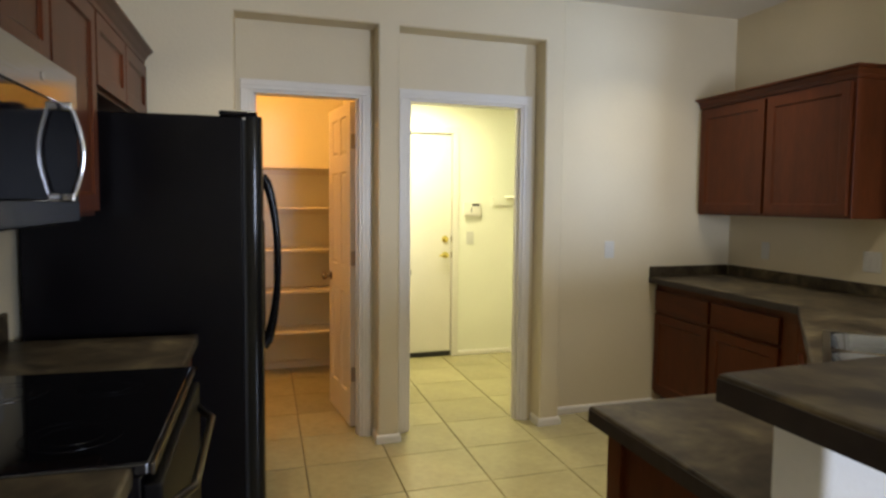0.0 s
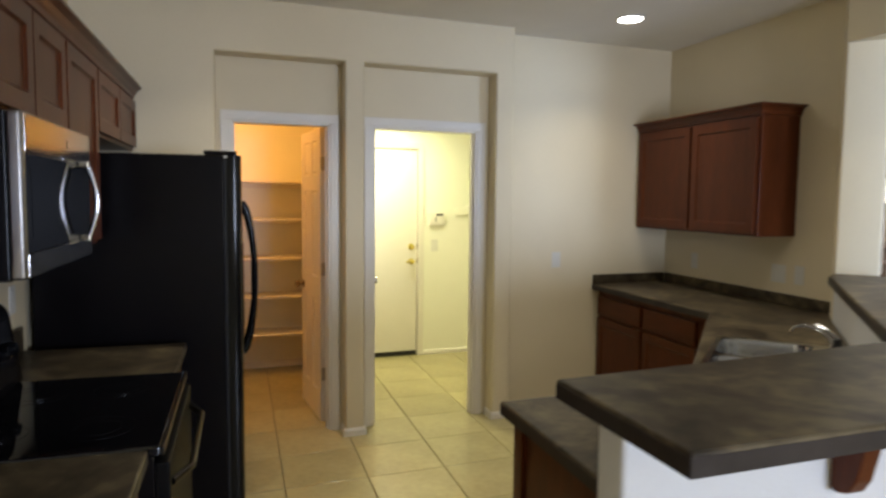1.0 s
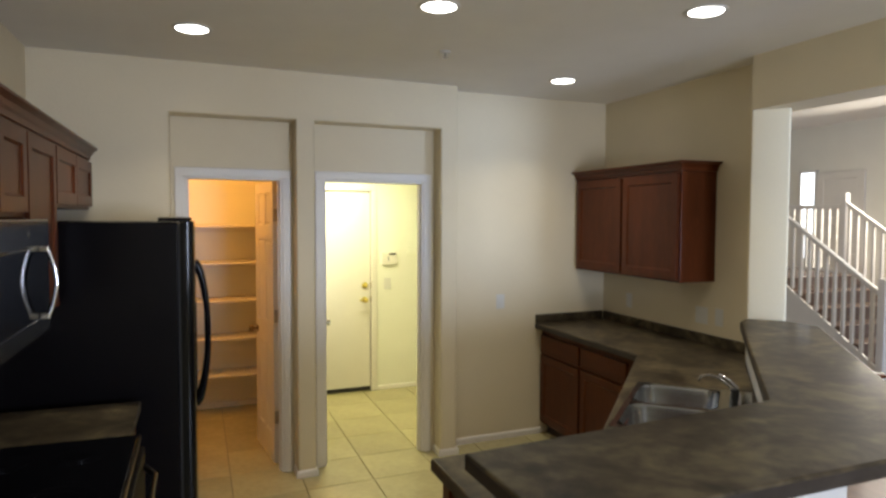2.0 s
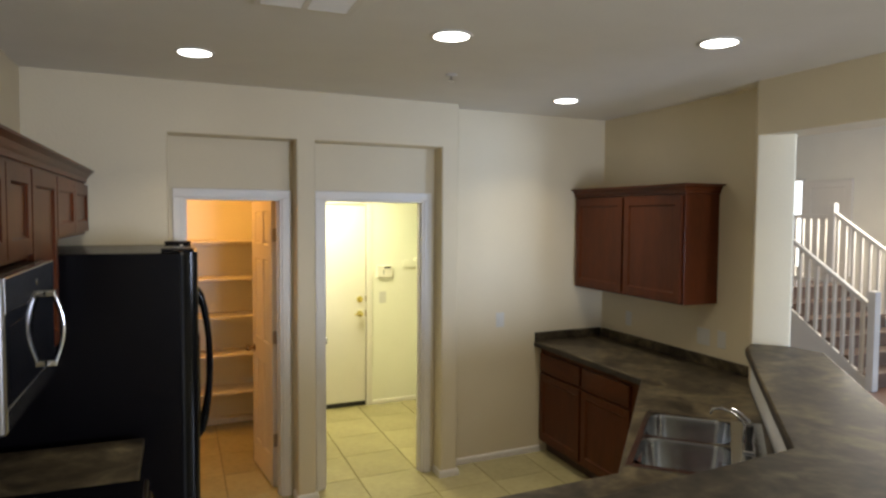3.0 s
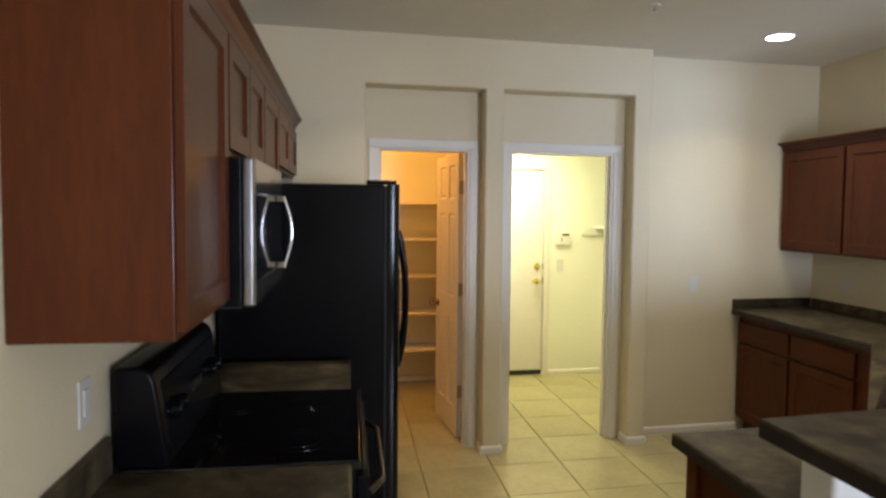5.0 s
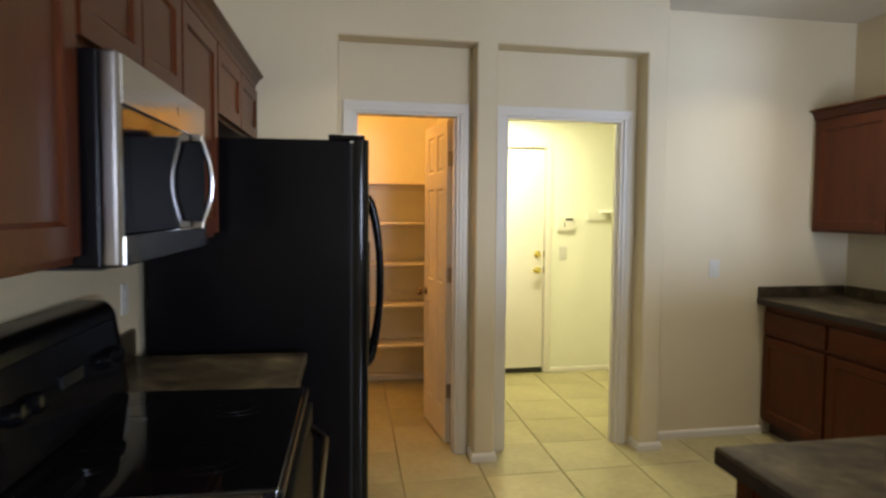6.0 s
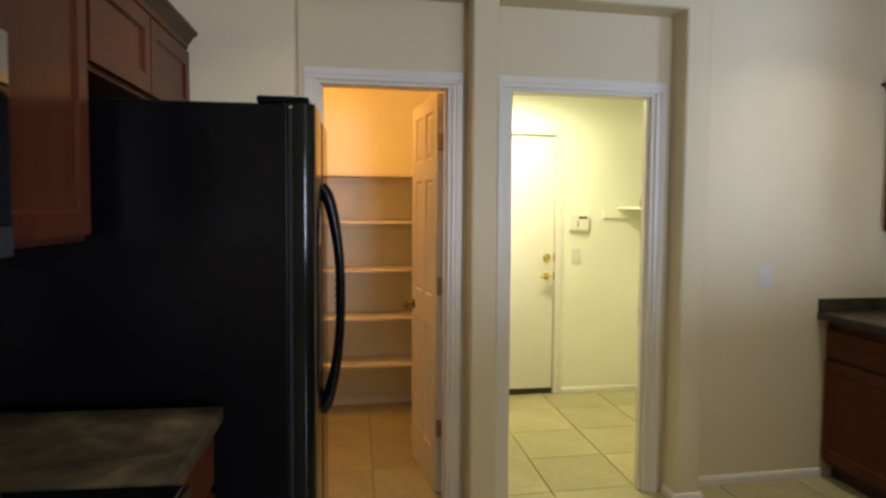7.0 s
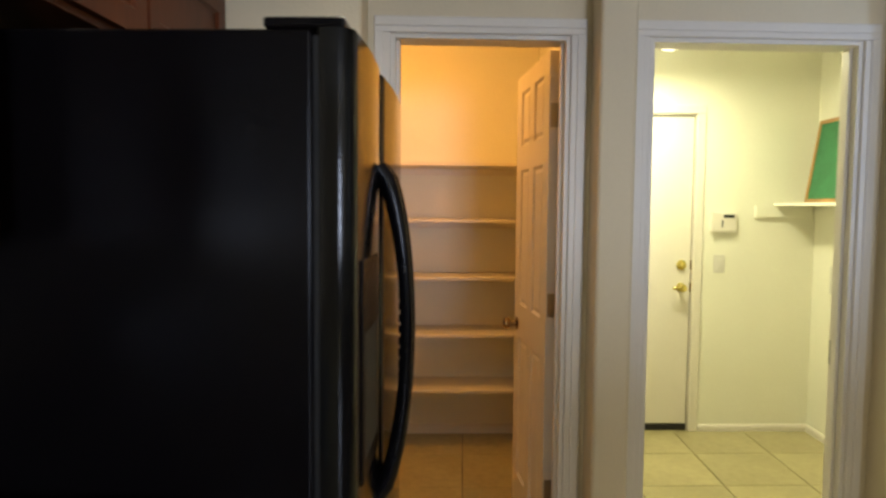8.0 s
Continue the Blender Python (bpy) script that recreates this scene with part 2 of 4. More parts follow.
structure("wall_west", boxes((LX - 0.12, LX, -4.0, 5.95, 0, CZ)), WALL, "beige kitchen wall behind the cabinets")
# east wall with a splayed end and a beam over the wide opening
post = [(3.18, 2.445), (RX, 2.605), (RX, 4.25), (RX + 0.11, 4.25), (RX + 0.11, 2.43), (3.325, 2.29)]
structure("wall_east", prism(post, "z", 0, 2.42, 0.014, 4, lambda a, b: abs(a.z - b.z) > 1 and a.y < 2.5 and a.x < 3.4), WALL, "beige wall with a splayed rounded end beside the bar", smooth=True)
structure("beam_east", prism([(3.18, -3.99), (3.18, 2.445), (RX, 2.605), (RX, 4.25), (RX + 0.11, 4.25), (RX + 0.11, -3.99)], "z", 2.42, CZ), WALL, "beige beam over the wide opening", "beam")
# added out of sight to keep patio daylight off the kitchen's west side
structure("blocker_dining_east", boxes((3.18, RX + 0.11, -3.99, 0.25, 0, 2.42)), WALL, "unseen beige wall added to block patio daylight")
structure("ceiling", boxes((LX - 0.12, RX + 0.3, -4.0, 4.33, CZ, CZ + 0.12)), CEIL, "matt off-white kitchen ceiling", "ceiling")
# pantry and laundry
lean(0.55)
structure("wall_pantry_back", boxes((LX, 0.72, 5.82, 5.95, 0, 2.46)), LAUNDRY, "cream pantry wall behind the shelves")
structure("wall_pantry_side", boxes((0.72, 0.81, YB + 0.02, 5.82, 0, 2.52)), LAUNDRY, "cream wall between pantry and laundry")
structure("wall_pantry_west", boxes((LX, LX + 0.01, YB - 0.02, 5.82, 0, 2.46)), LAUNDRY, "cream pantry side wall")
structure("ceiling_pantry", boxes((LX, 0.719, YB - 0.02, 5.95, 2.46, 2.56)), LAUNDRY, "cream pantry ceiling", "ceiling")
lean(2.0, 0.015)
structure("wall_laundry_back", prism([(0.72, 0), (0.90, 0), (0.90, 2.045), (1.733, 2.045), (1.733, 0), (2.64, 0), (2.64, 2.52), (0.72, 2.52)], "y", 5.92, 6.04), LAUNDRY, "cream laundry wall with a door opening")
structure("wall_laundry_east", boxes((2.52, 2.64, YR + 0.02, 5.92, 0, 2.52)), LAUNDRY, "cream laundry side wall")
structure("ceiling_laundry", boxes((0.765, 2.64, YR + 0.005, 6.04, 2.50, 2.60)), LAUNDRY, "cream laundry ceiling", "ceiling")
structure("lining_laundry", boxes((1.77, 2.52, YR + 0.09, YR + 0.098, 0, 2.50)), LAUNDRY, "cream inner face of the laundry front wall")
lean()
# rooms round the kitchen
structure("floor_slab", boxes((LX - 0.12, 10.0, -4.2, 9.4, -0.2, -0.012)), GROUT, "grey-brown grout bed under the floor tiles", "floor")
structure("floor_hall", boxes((3.4675, 9.69, -3.995, 9.195, -0.0115, 0.0)), HALLFLOOR, "brown wooden hall floor", "floor")
structure("wall_south", prism([(LX - 0.12, 0), (1.62, 0), (1.62, 0.88), (1.62, 2.02), (2.78, 2.02), (2.78, 0.88), (1.6201, 0.88), (1.6201, 0), (4.4, 0), (4.4, 2.35), (6.8, 2.35), (6.8, 0), (9.9, 0), (9.9, 3.3), (LX - 0.12, 3.3)], "y", -4.15, -4.0), WALL, "beige wall with a wide patio opening")
structure("wall_hall_east", boxes((9.7, 9.85, -4.0, 9.2, 0, 3.3)), HALLWALL, "cream hall wall beyond the stairs")
structure("wall_hall_north", boxes((RX + 0.3, 9.85, 9.2, 9.35, 0, 3.3)), HALLWALL, "cream wall at the far end of the hall")
structure("wall_hall_west", boxes((RX + 0.14, RX + 0.3, YR + 0.11, 9.2, 0, 3.3)), HALLWALL, "cream hall wall behind the kitchen")
structure("ceiling_hall", boxes((RX + 0.3, 9.85, -4.15, 9.35, 3.3, 3.4)), CEIL, "matt white hall ceiling", "ceiling")
structure("wall_hall_upper", boxes((RX + 0.15, RX + 0.3, -4.0, 4.25, CZ + 0.12, 3.4)), HALLWALL, "cream upper wall above the kitchen beam")


def strip(path, prof):
    """A moulding swept along a path on the plan; prof: (outwards, height), outer side to the right of the way."""
    bm = bmesh.new()

    def nrm(a, b):
        d = Vector((b[0] - a[0], b[1] - a[1])).normalized()
        return Vector((d.y, -d.x))

    rings = []
    for i, p in enumerate(path):
        a = nrm(path[max(i - 1, 0)], path[max(i, 1)])
        b = nrm(path[min(i, len(path) - 2)], path[min(i + 1, len(path) - 1)])
        s = (a + b) / (1 + a.dot(b))
        rings.append([bm.verts.new((p[0] + s.x * o, p[1] + s.y * o, z)) for o, z in prof])
    for a, b in zip(rings, rings[1:]):
        for k in range(len(prof)):
            bm.faces.new((a[k], a[(k + 1) % len(prof)], b[(k + 1) % len(prof)], b[k]))
    bm.faces.new(rings[0]), bm.faces.new(rings[-1][::-1])
    return bm


def baseboard(name, pts, h=0.05, t=0.013):
    prof = [(0, 0), (t, 0), (t, h - 0.02), (t - 0.003, h - 0.008), (t - 0.008, h - 0.001), (0, h)]
    return structure(name, strip(pts, prof), TRIM, "white painted baseboard", "baseboard")


lean(0.76)
baseboard("baseboard_north_east", [(PE + 0.014, YN), (2.72, YN)])
baseboard("baseboard_pier", [(0.70, YD - 0.02), (0.70, YF), (0.826, YF), (0.826, YD - 0.02)])
baseboard("baseboard_pier_east", [(1.752, YD - 0.02), (1.752, YF), (PE, YF), (PE, YN - 0.012)])
lean(0.55)
baseboard("baseboard_pantry", [(LX + 0.012, 5.82), (0.72, 5.82)], 0.06)
lean(2.0, 0.015)
baseboard("baseboard_laundry", [(1.80, 5.92), (2.52, 5.92)], 0.045)
baseboard("baseboard_laundry_east", [(2.52, 5.905), (2.52, YR + 0.12)], 0.045)
lean()


def casing(name, x0, x1, y, zh, w=0.057, t=0.016):
    ob = thing(name, (x0, y, 0), "white painted door casing", "door frame", "", "structure")
    for a, b in ((x0 - w, x0), (x1, x1 + w)):
        bm = boxes((a, b, y - t, y, 0, zh), r=0.004)
        box(bm, a + (0.004 if a < x0 else 0.022), b - (0.022 if a < x0 else 0.004), y - t - 0.005, y - t + 0.002, 0, zh, 0.002)
        part("casing_side", bm, TRIM, ob)
    bm = boxes((x0 - w, x1 + w, y - t, y, zh, zh + w), r=0.004)
    box(bm, x0 - w + 0.004, x1 + w - 0.004, y - t - 0.005, y - t + 0.002, zh + 0.022, zh + w - 0.004, 0.002)
    part("casing_head", bm, TRIM, ob)
    for a, b in ((x0 - 0.001, x0 + 0.016), (x1 - 0.016, x1 + 0.001)):
        part("jamb", boxes((a, b, y - 0.003, YB + 0.004, 0, zh), r=0.002), TRIM, ob)
    part("jamb_head", boxes((x0 + 0.016, x1 - 0.016, y - 0.003, YB + 0.004, zh - 0.016, zh + 0.001), r=0.002), TRIM, ob)
    for a, b in ((x0 + 0.016, x0 + 0.028), (x1 - 0.028, x1 - 0.016)):
        part("door_stop", boxes((a, b, y + 0.035, y + 0.07, 0, zh - 0.016)), TRIM, ob)
    return ob


lean(0.76)
casing("door_frame_1", A0, A1, YD, DH)
cas = casing("door_frame_2", B0, B1, YD, DH)
part("strike_plate", boxes((B1 - 0.0175, B1 - 0.0155, YD + 0.07, YD + 0.10, 0.86, 0.95)), NICKEL, cas)

lean()
# ---- doors ----


def knob(parent, m, material, name="door_knob"):
    k = part(name, lathe([(0.028, 0), (0.03, 0.004), (0.012, 0.01), (0.010, 0.03), (0.022, 0.036), (0.027, 0.048), (0.024, 0.06), (0.010, 0.066)], m), material, parent, smooth=True)
    return k


def six_panel_door(name, w, h, hinge, angle, label, knob_mat, flip=1):
    """Hinged at the local origin; the leaf runs along local -x at angle 0 and swings towards +y."""
    ob = thing(name, (hinge[0], hinge[1], 0.01), label, "door", "", "structure")
    m = Matrix.Translation((hinge[0], hinge[1], 0.01)) @ Matrix.Rotation(radians(angle), 4, "Z") @ Matrix.Translation((-w if flip > 0 else 0, 0, 0))
    s, mid = 0.11 * w / 0.7, 0.10 * w / 0.7
    c0 = (w - mid) / 2
    leaf = panel_slab(w, h, 0.035, [s, c0, c0 + mid, w - s], [0.20, 0.84, 0.995, 1.60, 1.705, h - 0.075],
                      {(1, 1), (3, 1), (1, 3), (3, 3), (1, 5), (3, 5)}, m, depth=0.009, raise_by=0.006, slope=0.012, both=True)
    leaf = part("door_leaf", leaf, TRIM, ob)
    kx = 0.06 if flip > 0 else w - 0.06
    knob(ob, m @ Matrix.Translation((kx, 0, 0.90)) @ Matrix.Rotation(radians(90), 4, "X"), knob_mat)
    knob(ob, m @ Matrix.Translation((kx, 0.035, 0.90)) @ Matrix.Rotation(radians(-90), 4, "X"), knob_mat)
    for z in (0.33, 1.06, 1.78):
        hx = w if flip > 0 else 0
        bm = lathe([(0.007, 0), (0.007, 0.09)], m @ Matrix.Translation((hx + 0.004, 0.040, z - 0.045)), 10)
        merge(bm, boxes((hx - 0.001, hx + 0.002, 0.005, 0.036, z - 0.045, z + 0.045)), m)
        part("hinge", bm, NICKEL, ob)
    return ob


six_panel_door("door_1", 0.585, 2.02, (0.576, 4.16), -PANTRY_SWING, "cream six-panel pantry door standing open", BRONZE, 1)
six_panel_door("door_2", 0.71, 2.01, (B0 + 0.018, YB + 0.022), 80.5, "white six-panel laundry door swung open", NICKEL, -1)
# hinge leaves left on the laundry jamb
lean(0.76)
for z in (0.36, 1.085, 1.805):
    part("hinge_leaf", boxes((B0 + 0.0155, B0 + 0.0185, YD + 0.05, YB, z - 0.045, z + 0.045)), NICKEL, cas)
    part("hinge_barrel", lathe([(0.007, 0), (0.007, 0.095)], pose(B0 + 0.024, YB + 0.006, z - 0.047), 10), NICKEL, cas)
lean(2.0, 0.015)
gd = thing("door_3", (1.30, 5.95, 0), "flat cream garage entry door, closed", "door", "", "structure")
part("door_leaf", boxes((0.915, 1.7245, 5.935, 5.975, 0.045, 2.027), r=0.003), TRIM, gd)
part("door_sweep", boxes((0.915, 1.7245, 5.928, 5.936, 0.004, 0.044), r=0.002), DARK, gd, "black rubber door sweep")
part("deadbolt", lathe([(0.03, 0), (0.032, 0.008), (0.022, 0.014), (0.02, 0.022), (0.008, 0.026)], pose(1.665, 5.935, 1.085, 90)), BRASS, gd, "polished brass deadbolt", True)
knob(gd, pose(1.665, 5.935, 0.94, 90), BRASS)
part("lever", tube([(1.665, 5.885, 0.94), (1.64, 5.878, 0.942), (1.61, 5.882, 0.938), (1.60, 5.886, 0.936)], [0.011, 0.009, 0.008, 0.006], 10), BRASS, gd, "polished brass lever", True)
for z in (0.94, 1.085):
    part("latch_plate", boxes((1.722, 1.7305, 5.928, 5.94, z - 0.03, z + 0.03)), BRONZE, gd)
# sheet added behind the leaf so the gaps read as shade, not sky
part("gap_backing", boxes((0.903, 1.730, 5.978, 6.02, 0.0, 2.044)), DARK, gd, "dark backing added behind the door to keep its gaps unlit")
c3 = thing("door_frame_3", (1.3, 5.92, 0), "white casing round the garage door", "door frame", "", "structure")
part("casing_side", boxes((1.733, 1.79, 5.905, 5.92, 0, 2.045), r=0.004), TRIM, c3)
part("casing_side", boxes((0.843, 0.90, 5.905, 5.92, 0, 2.045), r=0.004), TRIM, c3)
part("casing_head", boxes((0.843, 1.79, 5.905, 5.92, 2.045, 2.10), r=0.004), TRIM, c3)
part("jamb", boxes((1.731, 1.734, 5.919, 6.03, 0, 2.045)), TRIM, c3)
part("jamb", boxes((0.899, 0.912, 5.919, 6.03, 0, 2.045)), TRIM, c3)
part("jamb_head", boxes((0.912, 1.731, 5.919, 6.03, 2.037, 2.046)), TRIM, c3)

lean()
# ---- cabinets ----
DT = 0.019


def shaker(w, h, m, frame_w=0.055):
    return panel_slab(w, h, DT, [frame_w, w - frame_w], [frame_w, h - frame_w], {(1, 1)}, m, depth=0.009, slope=0.013)


def west_cabinet(name, y0, y1, z0, z1, xf, doors, label, end=0):
    """A wall cabinet on the west wall; xf is the plane of its face frame."""
    ob = thing(name, ((LX + xf) / 2, (y0 + y1) / 2, z0), label, "cabinet", "kitchen wall cabinets")
    part("body", boxes((LX + 0.002, xf, y0 + 0.001, y1 - 0.001, z0, z1), r=0.002), CHERRY, ob)
    n = doors
    gap = 0.012
    w = (y1 - y0 - gap * (n + 1)) / n
    for i in range(n):
        a = y0 + gap + i * (w + gap)
        part("door", shaker(w, z1 - z0 - 0.045, on_x(xf + DT + 0.001, a, z0 + 0.018)), CHERRY, ob)
    return ob


XF = -0.522
west_cabinet("wall_cabinet", 0.905, 1.41, 1.365, 2.117, XF, 1, "cherry wall cabinet with one panelled door above the counter")
west_cabinet("wall_cabinet", 1.41, 2.172, 1.772, 2.117, XF, 2, "short cherry wall cabinet above the microwave")
west_cabinet("wall_cabinet", 2.172, 2.70, 1.365, 2.117, XF, 1, "cherry wall cabinet beside the refrigerator")
west_cabinet("wall_cabinet", 2.70, 3.76, 1.815, 2.117, XF, 2, "short cherry wall cabinet above the refrigerator")


def crown(name, path, z0, z1, out, label):
    """Stepped moulding along a path on the plan; its outer side lies to the right of the way."""
    prof = [(0.0015, z0 - 0.012), (0.010, z0 - 0.010), (0.012, z0 + 0.010), (0.020, z0 + 0.020), (0.030, z0 + 0.036), (out - 0.004, z1 - 0.012), (out, z1 - 0.010), (out, z1), (0.0015, z1)]
    bm = strip(path, prof)
    return tagged(part(name, bm, CHERRY_H), label, "moulding")


crown("crown_moulding", [(LX + 0.003, 0.905), (XF, 0.905), (XF, 3.76), (LX + 0.003, 3.76)], 2.118, 2.178, 0.05, "cherry crown moulding along the tops of the wall cabinets")


def base_cabinet_west(y0, y1, label):
    ob = thing("base_cabinet", (-0.5, (y0 + y1) / 2, 0), label, "cabinet", "kitchen base cabinets")
    part("body", boxes((LX + 0.002, -0.222, y0 + 0.001, y1 - 0.001, 0.10, 0.874), r=0.002), CHERRY, ob)
    part("toe_kick", boxes((LX + 0.002, -0.29, y0 + 0.003, y1 - 0.003, 0, 0.10)), CABIN, ob)
    w = y1 - y0 - 0.03
    part("drawer_front", boxes((-0.221, -0.202, y0 + 0.015, y1 - 0.015, 0.71, 0.855), r=0.004), CHERRY_H, ob)
    part("door", shaker(w, 0.55, on_x(-0.202, y0 + 0.015, 0.135)), CHERRY, ob)
    return ob


base_cabinet_west(2.182, 2.70, "cherry base cabinet between range and refrigerator")
base_cabinet_west(0.905, 1.402, "cherry base cabinet in front of the range")


def worktop_west(y0, y1, end_splash=False):
    bm = boxes((LX + 0.002, -0.178, y0, y1, 0.876, 0.918), r=0.008, seg=3)
    ob = tagged(part("worktop", bm, STONE, None), "mottled brown laminate worktop on a base cabinet", "worktop", "laminate worktops")
    part("backsplash", boxes((LX + 0.002, LX + 0.022, y0, y1, 0.9185, 1.02), r=0.005), STONE, ob)
    return ob


worktop_west(2.182, 2.702)
worktop_west(0.885, 1.402)

# ---- appliances ----


def microwave():
    y0, y1, z0, z1 = 1.415, 2.168, 1.358, 1.766
    ob = thing("microwave", (-0.63, 1.79, z0), "stainless and black over-range microwave with a bowed handle", "microwave")
    part("body", boxes((LX + 0.002, -0.474, y0 + 0.001, y1 - 0.001, z0, z1), r=0.004), BLACK, ob)
    part("vent_underside", boxes((-0.80, -0.48, y0 + 0.02, y1 - 0.02, z0 - 0.006, z0 - 0.0005)), DARK, ob)
    f0, f1 = -0.473, -0.440
    part("top_band", boxes((f0, f1, y0 + 0.0325, y1, z1 - 0.098, z1), r=0.004), STEEL, ob, "brushed steel band")
    part("bottom_band", boxes((f0, f1, y0 + 0.0325, y1, z0, z0 + 0.062), r=0.004), STEEL, ob, "brushed steel band")
    part("side_band", boxes((f0, f1, y0, y0 + 0.032, z0, z1), r=0.009, seg=4), EDGESTEEL, ob, "satin steel edge strip", True)
    g = part("door_glass", boxes((f0, f1 - 0.002, y0 + 0.0325, y1, z0 + 0.0625, z1 - 0.0985), r=0.002), DOORGLASS, ob, "dark mirror-like door glass")
    part("window_mesh", boxes((f1 - 0.0016, f1 - 0.0012, y0 + 0.075, y0 + 0.50, z0 + 0.10, z1 - 0.135)), DOORGLASS, g)
    hy = y1 - 0.158
    pts = [(f1 + 0.022 + 0.026 * math.sin(math.pi * k / 16), hy, z0 + 0.068 + (z1 - z0 - 0.172) * k / 16) for k in range(17)]
    h = part("handle", tube(pts, 0.0095, 12, flat=0.7), CHROME, ob, "bowed chrome handle", True)
    for z in (pts[0][2], pts[-1][2]):
        part("handle_foot", boxes((f1 - 0.002, f1 + 0.030, hy - 0.016, hy + 0.016, z - 0.011, z + 0.011), r=0.004), CHROME, h)
    part("badge", lathe([(0.011, 0), (0.011, 0.002)], pose(f1 - 0.0005, y1 - 0.30, z1 - 0.05, 0, 90, 0), 16), CHROME, ob, "small round maker's badge")
    return ob


microwave()


def cooking_range():
    y0, y1 = 1.408, 2.176
    ob = thing("range", (-0.5, 1.79, 0), "black freestanding electric range with a glass cooktop", "range")
    part("body", boxes((LX + 0.02, -0.165, y0, y1, 0.03, 0.893), r=0.004), BLACK, ob)
    top = part("cooktop", boxes((LX + 0.02, -0.150, y0, y1, 0.894, 0.921), r=0.006, seg=3), GLASSTOP, ob, "black glass cooktop")
    for cx, cy, r in ((-0.33, 1.60, 0.10), (-0.33, 1.98, 0.085), (-0.58, 1.60, 0.08), (-0.58, 1.98, 0.10)):
        bm = bmesh.new()
        for rr in (r, r * 0.62):
            merge(bm, tube([(cx + rr * math.cos(math.pi * k / 20), cy + rr * math.sin(math.pi * k / 20), 0.9211) for k in range(41)], 0.0007, 4))
        part("burner_ring", bm, BLACKGLOSS, top)
    part("front_trim", boxes((-0.1495, -0.140, y0, y1, 0.895, 0.919), r=0.003), DIMSTEEL, ob, "thin dark steel trim")
    guard = part("backguard", prism([(LX + 0.02, 0.9215), (-0.665, 0.9215), (-0.70, 1.16), (-0.712, 1.185), (-0.735, 1.20), (LX + 0.02, 1.20)], "y", y0, y1, 0.012, 3), BLACK, ob, "sloping control panel", True)
    part("control_glass", prism([(-0.6715, 0.955), (-0.6665, 0.955), (-0.6945, 1.15), (-0.6995, 1.15)], "y", y0 + 0.05, y1 - 0.06), BLACKGLOSS, guard)
    for y in (y0 + 0.10, y0 + 0.18, y1 - 0.10, y1 - 0.18):
        part("knob", lathe([(0.024, 0), (0.024, 0.012), (0.019, 0.028), (0.006, 0.030)], pose(-0.682, y, 1.055, 0, 82, 0)), BLACKGLOSS, guard, "", True)
    part("clock_display", boxes((-0.681, -0.677, 1.74, 1.86, 1.045, 1.075)), DISPLAY, guard)
    part("oven_door", boxes((-0.1645, -0.128, y0 + 0.006, y1 - 0.006, 0.24, 0.875), r=0.006, seg=3), OVEN, ob)
    part("storage_drawer", boxes((-0.1645, -0.130, y0 + 0.006, y1 - 0.006, 0.06, 0.232), r=0.006), BLACK, ob)
    pts = [(-0.128 + 0.045 * min(1, k / 3, (20 - k) / 3), y0 + 0.05 + (y1 - y0 - 0.10) * k / 20, 0.805) for k in range(21)]
    part("oven_handle", tube(pts, 0.010, 12), DIMSTEEL, ob, "dark metal oven handle", True)
    return ob


cooking_range()


def refrigerator():
    y0, y1, h = 2.80, 3.715, 1.75
    ob = thing("refrigerator", (-0.4, 3.25, 0), "black side-by-side refrigerator with bowed handles", "refrigerator")
    part("cabinet", boxes((LX + 0.03, -0.012, y0, y1, 0.02, h), r=0.008, seg=3), BLACK, ob)
    part("gasket", boxes((-0.0125, 0.001, y0 + 0.012, y1 - 0.012, 0.11, h - 0.01)), DARK, ob, "dark rubber door gasket")
    part("base_grille", boxes((-0.0115, 0.02, y0 + 0.01, y1 - 0.01, 0.02, 0.09), r=0.004), DARK, ob)
    split = y0 + 0.40
    for a, b, nm in ((y0, split - 0.003, "freezer_door"), (split + 0.003, y1, "fridge_door")):
        pts = [(0.0, a), (0.030, a), (0.044, a + 0.003), (0.053, a + 0.009)] + [(0.060 + 0.006 * math.sin(math.pi * k / 10), a + 0.018 + (b - a - 0.036) * k / 10) for k in range(11)] + [(0.053, b - 0.009), (0.044, b - 0.003), (0.030, b), (0.0, b)]
        d = part(nm, prism(pts, "z", 0.10, h + 0.002), FRONT, ob, "glossy black door", True)
        hy = split - 0.038 if nm == "freezer_door" else split + 0.038
        hp = [(0.058 + 0.068 * min(1, math.sin(math.pi * k / 28) ** 0.55), hy, 0.76 + 0.77 * k / 28) for k in range(29)]
        rad = [0.016 + 0.008 * abs(1 - k / 14) ** 2 for k in range(29)]
        part("handle", tube(hp, rad, 12, flat=0.9), BLACKGLOSS, d, "long bowed black handle", True)
        for k in range(18):
            z = 0.93 + k * 0.027
            part("grip_rib", lathe([(0.0035, 0), (0.004, 0.009), (0.0035, 0.018)], pose(0.1105, hy, z), 8), BLACKGLOSS, d)
        if nm == "freezer_door":
            cy = a + 0.18
            part("dispenser_frame", boxes((0.058, 0.0685, cy - 0.11, cy + 0.11, 0.90, 1.34), r=0.006), BLACK, d, "ice and water dispenser surround")
            part("dispenser_recess", boxes((0.0680, 0.0692, cy - 0.085, cy + 0.085, 0.945, 1.195), r=0.001), DARK, d)
    for a in (y0 + 0.005, y1 - 0.075):
        bm = boxes((-0.10, 0.045, a, a + 0.07, h + 0.0025, h + 0.022), r=0.006, seg=3)
        part("hinge_cover", bm, BLACK, ob)
    return ob


refrigerator()

